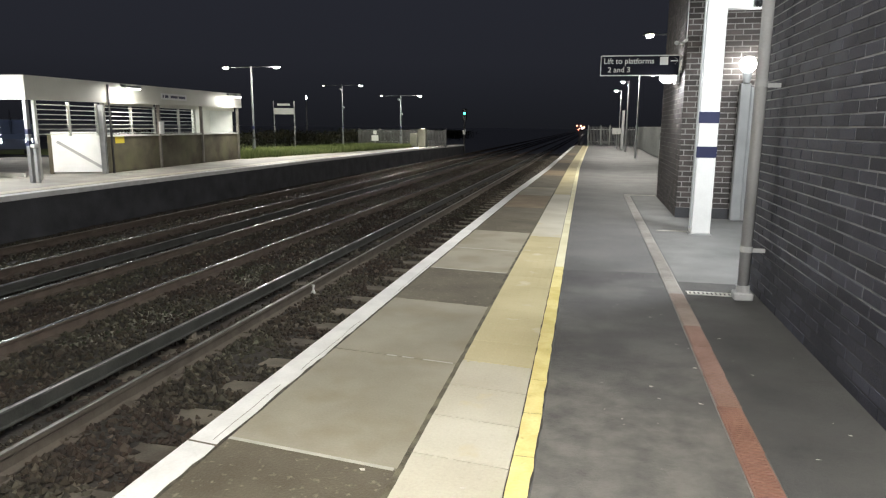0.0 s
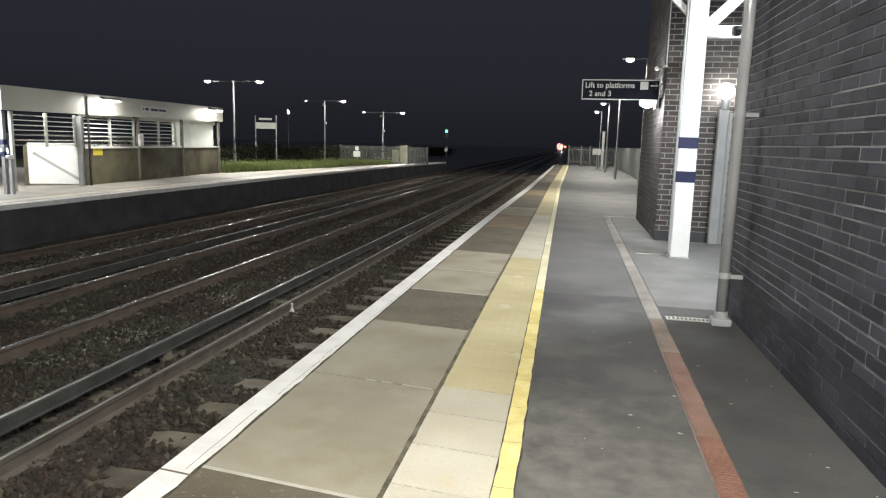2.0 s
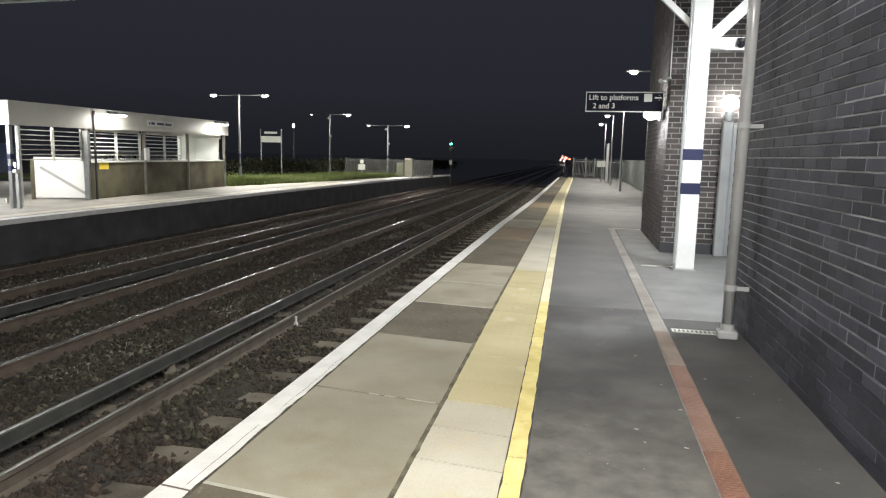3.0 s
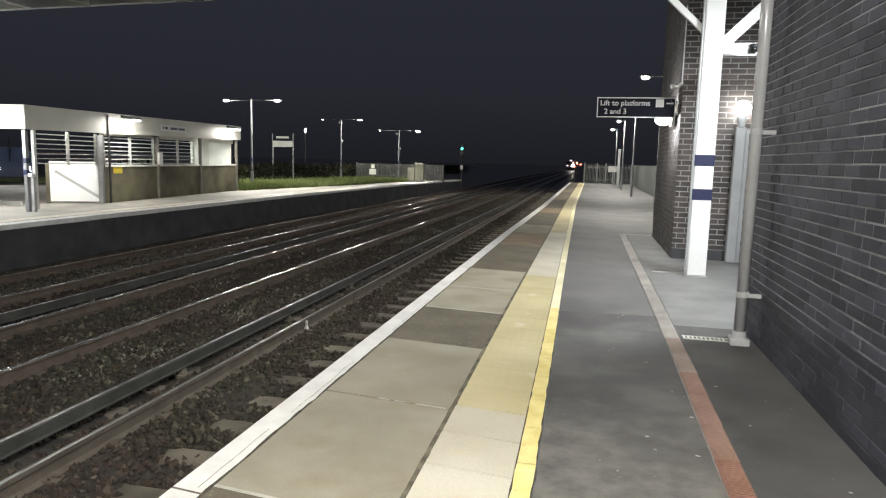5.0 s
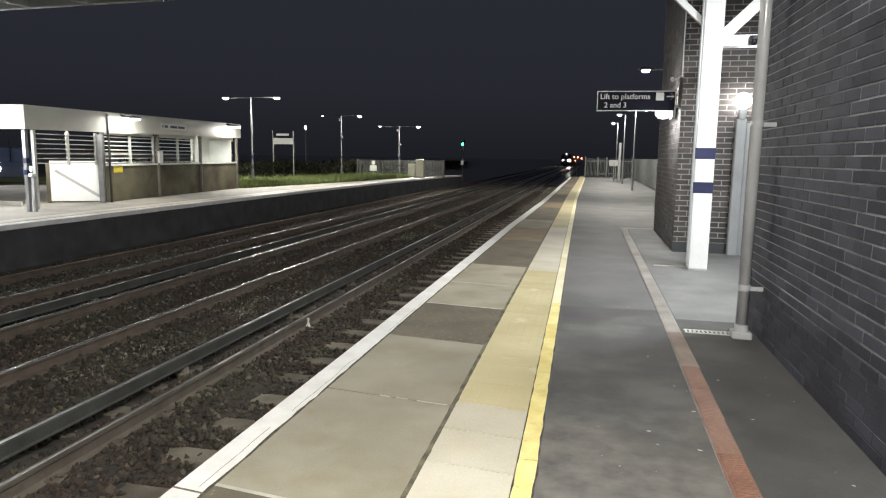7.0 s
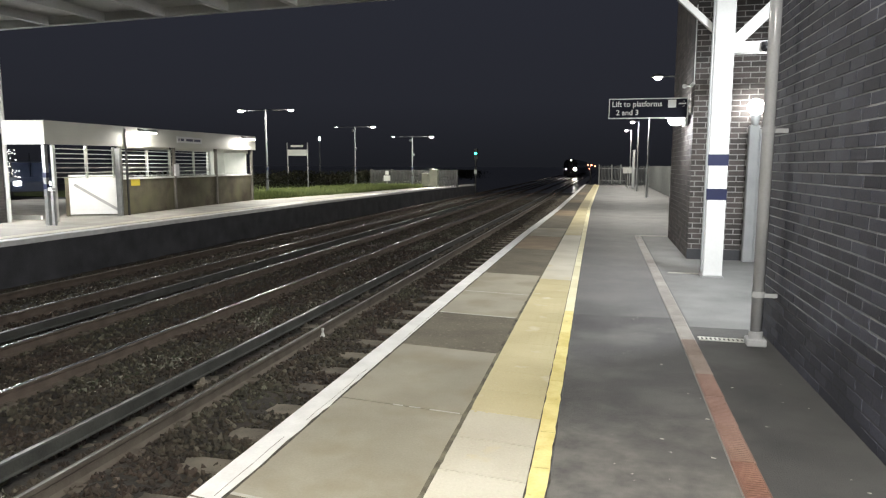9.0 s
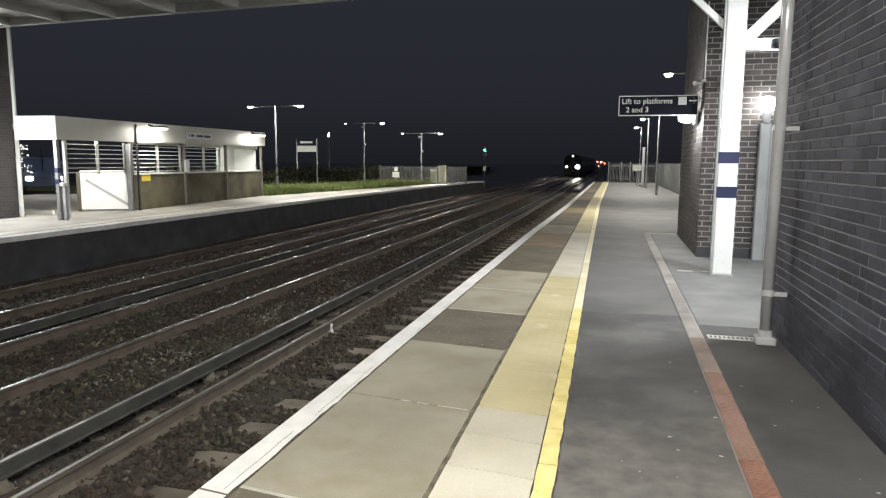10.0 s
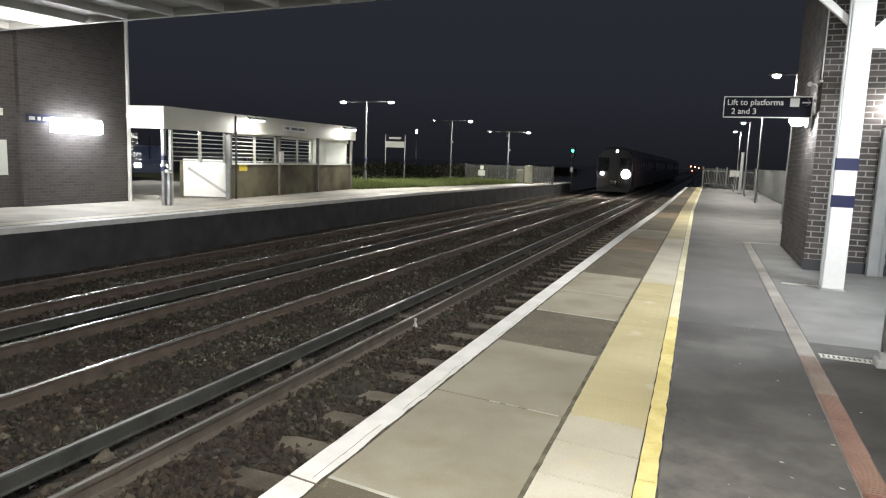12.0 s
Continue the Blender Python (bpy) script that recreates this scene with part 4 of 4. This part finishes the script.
def green_signal():
    t = thing("railway_signal", -10.6, 56.0, -1.12, "railway signal showing a green light", "signal")
    part("post", R((0, 0, 0), (0, 0, 3.2), 0.07), DARKMETAL, t)
    part("head", B(-0.18, -0.05, 3.05, 0.18, 0.2, 4.0, bevel=0.03), BLACK, t)
    part("lens", R((0, -0.05, 3.62), (0, -0.07, 3.62), 0.095, seg=14), GREEN, t, "glowing green lens")
    part("number_plate", B(-0.12, -0.09, 1.9, 0.12, -0.07, 2.25), WHITE_DULL, t)


green_signal()


def far_lamp():
    t = thing("street_lamp", -27.4, 62.0, -1.1, "distant lit street lamp beyond the hedge", "street lamp")
    part("pole", R((0, 0, 0), (0, 0, 5.0), 0.07), GALV, t)
    part("lantern", R((0, 0, 5.0), (0, 0, 5.35), 0.09, 0.04), LIGHT_W, t, "glowing lantern")


far_lamp()


# ---- shelter on the far platform ----
def shelter():
    X, TURN = -13.92, 4.6
    at = lambda u, v: (pose(X, 17.1, 0, 0, 0, TURN) @ Vector((u, v, 0))).to_2d()
    t = thing("platform_shelter", X, 17.1, 0, "white-roofed platform shelter with louvred windows and low rendered wall", "shelter", kind="structure", turn=TURN)
    part("roof", B(-3.4, -2.5, 2.44, 0.10, 8.99, 2.53), DARKMETAL, t)
    part("roof", B(-0.95, -3.08, 2.44, 0.10, -2.5, 2.53), DARKMETAL, t)
    def rising(bm):
        """The roof edge climbs gently away from the tower."""
        for v in bm.verts:
            v.co.z += (0.0105 if v.co.z < 2.3 else 0.0085) * (v.co.y + 3.1)
        return bm

    part("fascia", rising(B(0.10, -3.14, 2.0, 0.16, 9.05, 2.59)), CREAM, t, "deep white fascia board")
    part("fascia", rising(B(-0.98, -3.14, 2.0, 0.10, -3.08, 2.59)), CREAM, t, "deep white fascia board")
    part("fascia", rising(B(-3.4, 8.99, 2.0, 0.10, 9.05, 2.59)), CREAM, t, "deep white fascia board")
    part("soffit", B(-3.35, -2.5, 2.38, 0.10, 8.99, 2.42), WHITE, t)
    part("soffit", B(-0.92, -3.08, 2.38, 0.10, -2.5, 2.42), WHITE, t)
    for y0, y1 in ((0.05, 2.87), (2.93, 5.77), (5.83, 8.85)):
        w = part("low_wall", B(-0.14, y0, 0, 0.0, y1, 1.06), STUCCO, t, "stained rendered wall panel")
        part("coping", B(-0.18, y0, 1.06, 0.04, y1, 1.12), WHITE_DULL, w)
    for y in (0.0, 2.9, 5.8, 8.9):
        part("post", B(-0.03, y - 0.035, 0, 0.07, y + 0.035, 2.05 + 0.01 * y), POST_BROWN, t)
    part("post", B(-0.05, -0.14, 0, 0.1, -0.06, 1.97), GALV, t)
    part("post", B(0.165, 0.05, 0.0, 0.20, 0.11, 2.55), BLACK, t, "thin black upright before the fascia")
    lm = mesh_of("louvre", B(-0.03, 0, -0.012, 0.03, 1, 0.012), WHITE_DULL)
    for y0, y1 in ((-2.5, -1.35), (-1.28, -0.16), (0.1, 1.5), (1.57, 2.8), (3.0, 4.35), (4.42, 5.5)):
        for k in range(7):
            o = part("louvre", lm, None, t)
            o.location, o.scale = (-0.10, y0, 1.16 + 0.125 * k), (1, y1 - y0, 1)
        part("mullion", B(-0.13, y1, 1.1, -0.07, y1 + 0.07, 2.0), WHITE_DULL, t)
    part("mullion", B(-0.13, -2.62, 0.0, -0.05, -2.54, 2.0), WHITE_DULL, t)
    part("end_wall", B(-1.15, 8.80, 0, -0.2, 8.90, 2.2), WHITE_DULL, t)
    part("back_wall", B(-1.25, 7.45, 0, -1.15, 8.9, 2.37), WHITE_DULL, t)
    part("counter", B(-1.15, 7.5, 0.5, -0.8, 8.6, 0.56), FENCE, t, "bench slab inside")
    part("help_point", B(0.07, 2.78, 1.12, 0.15, 3.02, 1.52, bevel=0.02), WHITE, t, "small white box on the post")
    for y0, y1 in ((0.1, 2.8), (3.0, 5.7), (5.9, 8.8)):
        part("window_header", B(-0.13, y0, 1.97, -0.07, y1, 2.20), CREAM, t)
    part("notice", B(0.002, 0.5, 0.86, 0.01, 0.95, 1.06), SIGN_YELLOW, t, "yellow notice")
    sg = part("name_panel", B(0.16, 2.9, 2.24, 0.19, 4.5, 2.44), WHITE, t, "white lettered panel")
    for y0, y1 in ((2.96, 3.02), (3.1, 3.3), (3.45, 3.9), (3.96, 4.4)):
        part("lettering", B(0.19, y0, 2.30, 0.194, y1, 2.38), NAVY, sg)
    g = thing("white_gate", -14.5, 16.75, 0, "white boarded gate with a diagonal brace", "gate", turn=30)
    part("panel", B(-0.70, -0.03, 0.05, 0.66, 0.03, 1.2), WHITE, g)
    # grey stands in for the diagonal shade across the white panel
    part("brace", bar(bmesh.new(), (-0.55, -0.035, 0.92), (0.6, -0.035, 0.16), 0.012, 0.08), GREY, g)
    for x in (-0.74, 0.70):
        part("post", B(x - 0.05, -0.05, 0, x + 0.05, 0.05, 1.12), STUCCO, g, "dark timber gatepost")
    for v in (0.75, 7.75):
        fx, fy = at(0.15, v)
        f = thing("floodlight", fx, fy, 2.46 + 0.009 * v, "lit floodlight on a short arm under the fascia", "floodlight", "floodlights on the shelter")
        part("arm", bar(bmesh.new(), (0, 0, 0.10), (0.30, 0, 0.04), 0.05, 0.06), DARKMETAL, f)
        part("housing", B(0.22, -0.22, 0.0, 0.55, 0.22, 0.07, bevel=0.02), GALV, f)
        part("diffuser", B(0.25, -0.19, -0.035, 0.52, 0.19, 0.0), LIGHT_W, f, "glowing diffuser")
        lamp("floodlight_beam", "AREA", (fx + 0.47, fy, 2.40 + 0.009 * v), 62, 0.25, WARM, target=(fx - 0.35, fy, 0.9))
    for v in (7.6,):
        s = thing("ceiling_light", *at(-1.5, v), 2.34, "lit batten light under the shelter roof", "ceiling light", "lights in the shelter")
        part("batten", B(-0.05, -0.6, 0.0, 0.05, 0.6, 0.04), WHITE, s)
        part("tube", R((0, -0.55, -0.02), (0, 0.55, -0.02), 0.02), LIGHT_W, s, "glowing tube")
    lamp("shelter_light", "AREA", (-15.0, 23.5, 2.27), 55, 0.2, (0.96, 1.0, 0.94), size_y=1.2)
    # fixture not seen: assumed from the bright end fascia, added to light the gate
    e = thing("ceiling_light", -13.95, 15.0, 2.30, "assumed lit round light under the shelter's end canopy", "ceiling light", "lights in the shelter")
    part("base", R((0, 0, 0.04), (0, 0, 0.08), 0.14, seg=16), WHITE, e)
    part("diffuser", R((0, 0, 0.0), (0, 0, 0.04), 0.12, 0.13, seg=16), LIGHT_W, e, "glowing diffuser")
    lamp("end_canopy_light", "AREA", (-13.95, 15.0, 2.27), 88, 0.2, WARM, target=(-14.35, 16.3, 0.6))
    p = thing("canopy_post", -13.32, 13.76, 0, "grey post with dark bands holding the shelter roof", "post")
    part("shaft", B(-0.045, -0.045, 0, 0.045, 0.045, 1.97), GALV, p)
    part("band", B(-0.05, -0.05, 1.18, 0.05, 0.05, 1.3), NAVY, p, "navy band")
    part("band", B(-0.05, -0.05, 0.9, 0.05, 0.05, 1.02), NAVY, p, "navy band")
    r = thing("ticket_reader", -13.16, 13.78, 0, "slim grey ticket reader post with a pale head", "ticket reader")
    part("post", B(-0.04, -0.04, 0, 0.035, 0.035, 0.85), GREY, r)
    part("head", B(-0.09, -0.09, 0.85, 0.05, 0.06, 0.94, bevel=0.02), WHITE, r)


shelter()


# ---- far lift tower ----
def far_tower():
    t = thing("lift_tower", -15.0, 11.1, 0, "dark brick lift tower on the opposite platform", "lift tower", kind="structure")
    part("walls", B(-3, 0, 0, 0, 3.05, 8.5), BRICK_FAR, t)
    part("corner_pipe", R((0.06, 3.08, 0), (0.06, 3.08, 5.2), 0.05), WHITE_DULL, t, "white downpipe on the corner")
    part("walls", B(-3.4, -4, 0, -0.12, 0, 8.5), BRICK_FAR, t)
    part("notice", B(-0.12, -0.52, 0.75, -0.10, -0.28, 1.55), WHITE_DULL, t, "tall pale notice panel")
    part("call_box", B(-0.12, -0.52, 2.1, -0.06, -0.36, 2.26), WHITE_DULL, t)
    part("sign", B(0.002, 0.15, 1.98, 0.02, 0.95, 2.18), NAVY, t, "dark sign with pale bars")
    for y0, y1 in ((0.2, 0.35), (0.42, 0.5), (0.56, 0.72)):
        part("lettering", B(0.02, y0, 2.04, 0.024, y1, 2.12), WHITE_DULL, t)
    b = thing("bulkhead_light", -14.98, 12.55, 1.92, "long lit bulkhead light on the dark brick tower", "wall light")
    part("back_plate", B(-0.02, -0.72, -0.15, 0.02, 0.72, 0.22), WHITE, b)
    # height exaggerated: the bloom round the fitting is built into the diffuser
    part("diffuser", B(0.02, -0.7, -0.14, 0.18, 0.7, 0.21, bevel=0.05), LIGHT_TUBE, b, "glowing diffuser")
    lamp("far_bulkhead_light", "AREA", (-14.76, 12.55, 1.95), 110, 0.2, COOL, target=(-13.5, 12.55, 0.2), size_y=1.5)


far_tower()
lamp("far_door_light", "AREA", (-14.7, 9.6, 2.6), 38, 0.3, COOL)
# unseen lamp added and aimed to brighten the far tower's upper wall
lamp("far_tower_fill", "AREA", (-12.4, 9.4, 3.75), 75, 0.3, WARM, target=(-14.6, 12.0, 2.6))


def street_beyond():
    setting("forecourt", B(-60, 12, -0.02, -40.1, 60, 0.0), ASPHALT, "dark forecourt behind the opposite platform", "road")
    # van guessed for an unidentified bright shape beyond the tower
    c = thing("parked_van", -25.2, 25.0, 0, "guessed dark blue van with lit headlights, in place of an unclear bright shape", "van", turn=-40)
    body = prism(bmesh.new(), [(-1.9, 0.35), (2.0, 0.35), (2.05, 0.75), (1.35, 0.95), (0.85, 1.55), (-1.85, 1.6)], -0.8, 0.8)
    part("body", body, VAN_BLUE, c)
    part("windscreen", bar(bmesh.new(), (1.38, 0, 1.0), (0.92, 0, 1.5), 0.02, 1.4), GLASS, c)
    for x in (-1.2, 1.3):
        for y in (-0.8, 0.68):
            part("wheel", R((x, y, 0.32), (x, y + 0.12, 0.32), 0.32, seg=16), BLACK, c)
    for y in (-0.55, 0.55):
        part("headlight", B(2.03, y - 0.13, 0.60, 2.06, y + 0.13, 0.78), LIGHT_W, c, "glowing headlight")
    f = thing("railing", -16.2, 15.1, 0, "pale railing closing the gap beside the tower", "railing")
    part("post", B(-0.04, -0.04, 0, 0.04, 0.04, 1.97), WHITE_DULL, f)
    part("kickboard", B(-0.04, -0.03, 0, 1.36, 0.03, 0.12), WHITE_DULL, f)
    g = thing("fairy_lights", -24.6, 23.6, 0, "strings of small cold lights in a shrub", "lights")
    rng = random.Random(2)
    part("stem", R((0, 0, 0), (0, 0, 2.0), 0.03), DARKMETAL, g)
    for k in range(60):
        z = rng.uniform(0.3, 2.1)
        part("bulb", ball(bmesh.new(), (rng.uniform(-0.25, 0.25), rng.uniform(-0.2, 0.2), z), 0.017, seg=6), LIGHT_DIM, g)


street_beyond()
# unseen lamp added to light the van
lamp("van_fill", "AREA", (-22.5, 22.0, 4.0), 55, 0.3, COOL)


# ---- the train ----
def train():
    t = thing("train", 0, 0, RAIL_Z, "approaching electric train with bright headlights", "train")
    for k in range(4):
        y0 = 20.3 * k
        prof = [(-1.36, 0.55), (-1.4, 1.2), (-1.4, 2.3), (-1.3, 2.9), (-1.0, 3.3), (-0.5, 3.52), (0.5, 3.52), (1.0, 3.3), (1.3, 2.9), (1.4, 2.3), (1.4, 1.2), (1.36, 0.55)]
        car = part("carriage", prism(bmesh.new(), prof, y0 + (0.5 if k == 0 else 0.0), y0 + 19.8), TRAIN_BODY, t)
        for side in (-1.405, 1.395):
            for i in range(7):
                part("window", B(side, y0 + 2.2 + 2.4 * i, 1.75, side + 0.01, y0 + 3.7 + 2.4 * i, 2.55), GLASS, car)
        for yb in (3.2, 16.4):
            bg = part("bogie", B(-1.1, y0 + yb - 1.3, 0.3, 1.1, y0 + yb + 1.3, 0.55), DARKMETAL, car)
            for d in (-0.95, 0.95):
                part("wheel", R((-0.78, y0 + yb + d, 0.42), (0.78, y0 + yb + d, 0.42), 0.42, seg=16), DARKMETAL, bg)
    nose = bmesh.new()
    a = [(-1.36, 0.55), (-1.4, 1.2), (-1.4, 2.3), (-1.3, 2.9), (-1.0, 3.3), (-0.5, 3.52), (0.5, 3.52), (1.0, 3.3), (1.3, 2.9), (1.4, 2.3), (1.4, 1.2), (1.36, 0.55)]
    back = [nose.verts.new((x, 0.5, z)) for x, z in a]
    front = [nose.verts.new((x * 0.93, 0.0 + max(0, z - 1.6) * 0.12, z * 0.985)) for x, z in a]
    for i in range(len(a)):
        nose.faces.new((front[i], front[(i + 1) % len(a)], back[(i + 1) % len(a)], back[i]))
    nose.faces.new(front[::-1])
    bmesh.ops.recalc_face_normals(nose, faces=nose.faces)
    cab = part("cab", nose, TRAIN_DARK, t, "dark cab front")
    part("yellow_panel", B(-0.62, -0.012, 0.75, 0.62, 0.0, 1.5), TRAIN_YELLOW, cab)
    for x in (-0.82, 0.82):
        part("windscreen", bar(bmesh.new(), (x, -0.005, 1.75), (x, 0.12, 2.75), 0.75, 0.02), GLASS, cab)
    part("gangway_door", B(-0.36, -0.03, 0.75, 0.36, 0.1, 2.75), TRAIN_DARK, cab)
    part("coupler", B(-0.2, -0.45, 0.8, 0.2, 0.0, 1.05, bevel=0.03), DARKMETAL, cab)
    part("skirt", B(-1.2, -0.02, 0.25, 1.2, 0.1, 0.58), TRAIN_DARK, cab)
    # disc made wider than a real lens, so its shape includes the glare
    part("headlight", R((0.85, -0.02, 1.58), (0.85, -0.05, 1.58), 0.30, seg=24), HEADLIGHT, cab, "bright headlight")
    part("headlight", R((-0.85, -0.02, 1.58), (-0.85, -0.05, 1.58), 0.12, seg=16), MARKER, cab, "dim marker light")
    part("top_light", R((0.10, 0.22, 3.25), (0.10, 0.18, 3.25), 0.09, seg=12), MARKER, cab, "small light above the cab windows")
    part("destination", B(-0.7, 0.19, 2.98, -0.1, 0.2, 3.08), LIGHT_DIM, cab, "dim destination display")
    return t


TRAIN = train()


# ---- platform pieces ----
SKEW = 0.13


def coping_slabs():
    joints = [-2.0, 0.2, 2.49, 3.83, 5.22, 6.52, 7.75, 9.2, 10.55, 12.1, 14.4, 16.4, 18.8, 20.6, 23.0, 25.5, 28, 30.5, 33, 36, 39, 42, 45, 48, 51, Y_END]
    for i, (a, b) in enumerate(zip(joints, joints[1:])):
        m = {"L": SLAB, "D": SLAB_DARK, "O": SLAB_OCHRE}["DDLLDLLDDOLDDODDODDODDDDD"[i]]
        bm = strip(lambda y: edge(y) + 0.17, lambda y: inner(y) - 0.008, -0.03, 0.0, [a + 0.008, (a + b) / 2, b - 0.008], SKEW)
        part("slab", bm, m, platform)
        if b < 24 and i not in (2,):
            mm = PALE_JOINT if i in (1, 4, 5) else JOINT
            part("joint", strip(lambda y: edge(y) + 0.17, lambda y: inner(y) - 0.03, -0.012, 0.001, [b - 0.012, b + 0.012], SKEW), mm, platform)


coping_slabs()
part("crack", strip(lambda y: edge(y) + 0.112 + 0.014 * noise.noise((y * 3, 5, 1)), lambda y: edge(y) + 0.1142 + 0.015 * noise.noise((y * 3, 5, 1)), 0.0, 0.0052, [2.55 + 0.05 * k for k in range(15)]), JOINT, platform)
for shift, y0, n in ((0.128, 3.5, 22), (0.135, 5.4, 30)):
    part("crack", strip(lambda y: edge(y) + shift + 0.012 * noise.noise((y * 4, 5, shift)), lambda y: edge(y) + shift + 0.0018 + 0.012 * noise.noise((y * 4, 5, shift)), 0.0, 0.0052, [y0 + 0.05 * k for k in range(n)]), JOINT, platform)
for y in (2.49,):
    part("crack", strip(lambda q: edge(q) + 0.002, lambda q: edge(q) + 0.165, 0.0, 0.0054, [y + 0.008, y + 0.02], SKEW), JOINT, platform)
for x0, x1 in ((-0.99, -0.79), (-1.13, -1.05), (-1.24, -1.17)):
    part("joint", strip(lambda q: x0, lambda q: x1, 0.0, 0.0015, [3.828 + 0.13 * (-0.78 - x1), 3.842 + 0.13 * (-0.78 - x1)], SKEW), PALE_JOINT, platform)


def tactile():
    y, k = -1.6, 0
    while y < Y_END - 0.5:
        step = 0.42 if y < 30 else 2.5
        gap = 0.004 if y < 3.8 else 0.0018
        bm = strip(lambda q: inner(q) + 0.010, lambda q: yel(q) - 0.101, -0.02, 0.002, [y + gap, y + step - gap], SKEW)
        if 1.6 < y < 7.5:
            w = yel(y) - 0.107 - inner(y) - 0.010
            for i in range(6):
                for j in range(6):
                    cx, cy = inner(y) + 0.010 + w * (i + 0.5) / 6, y + step * (j + 0.5) / 6
                    bmesh.ops.create_cone(bm, cap_ends=True, segments=6, radius1=0.013, radius2=0.009, depth=0.002, matrix=Matrix.Translation((cx, cy, 0.0025)))
        part("tactile_tile", bm, TACTILE_PALE if y < 3.8 or 8.6 < y < 14.5 else TACTILE, platform)
        y += step
    y = -1.5
    while y < Y_END - 0.5:
        step = 0.47 if y < 26 else 2.5
        bm = strip(lambda q: yel(q) - 0.093 + 0.007 * noise.noise((q * 7, 0, 1)), lambda q: yel(q) + 0.010 * noise.noise((q * 7, 3, 5)), -0.02, 0.005, [y + 0.003 + (step - 0.006) * i / 5 for i in range(6)])
        part("yellow_block", bm, YELLOW if y < 6.5 else YELLOW_FADED, platform)
        y += step


tactile()

# near wall: the bricks beside the camera are parts, the rest one joined face
lay(wall_near, (1.475, 0, 0), (0, 1, 0), (-1, 0, 0), bricks((0, 67), 6.45, lambda a, b, k: 2.6 < a < 4.4 and 4 <= k < 40, 0.249, 0.0775, 0.024), BRICK)
lay(tower, (0.012, 0.012, 0), (1, 0, 0), (0, -1, 0), bricks((2, 62), 1.31, lambda a, b, k: k < 40, 0.25, 0.085, 0.06, 0.0078), BRICK_BROWN)
lay(tower, (0.012, 0.012, 0), (0, 1, 0), (-1, 0, 0), bricks((0, 98), 3.43, lambda a, b, k: False, 0.25, 0.085, 0.0, 0.0022), BRICK_BROWN)


def motions():
    """The train runs along the middle track towards the platform."""
    rows = ((0, 354.0), (2.5, 292.5), (5.5, 219.5), (7, 183.0), (9.5, 121.5), (10.5, 96.5), (11, 82.3), (11.5, 66.8), (12, 50.9))
    walk(TRAIN, [(t, pose(-6.52, y, RAIL_Z)) for t, y in rows])


motions()
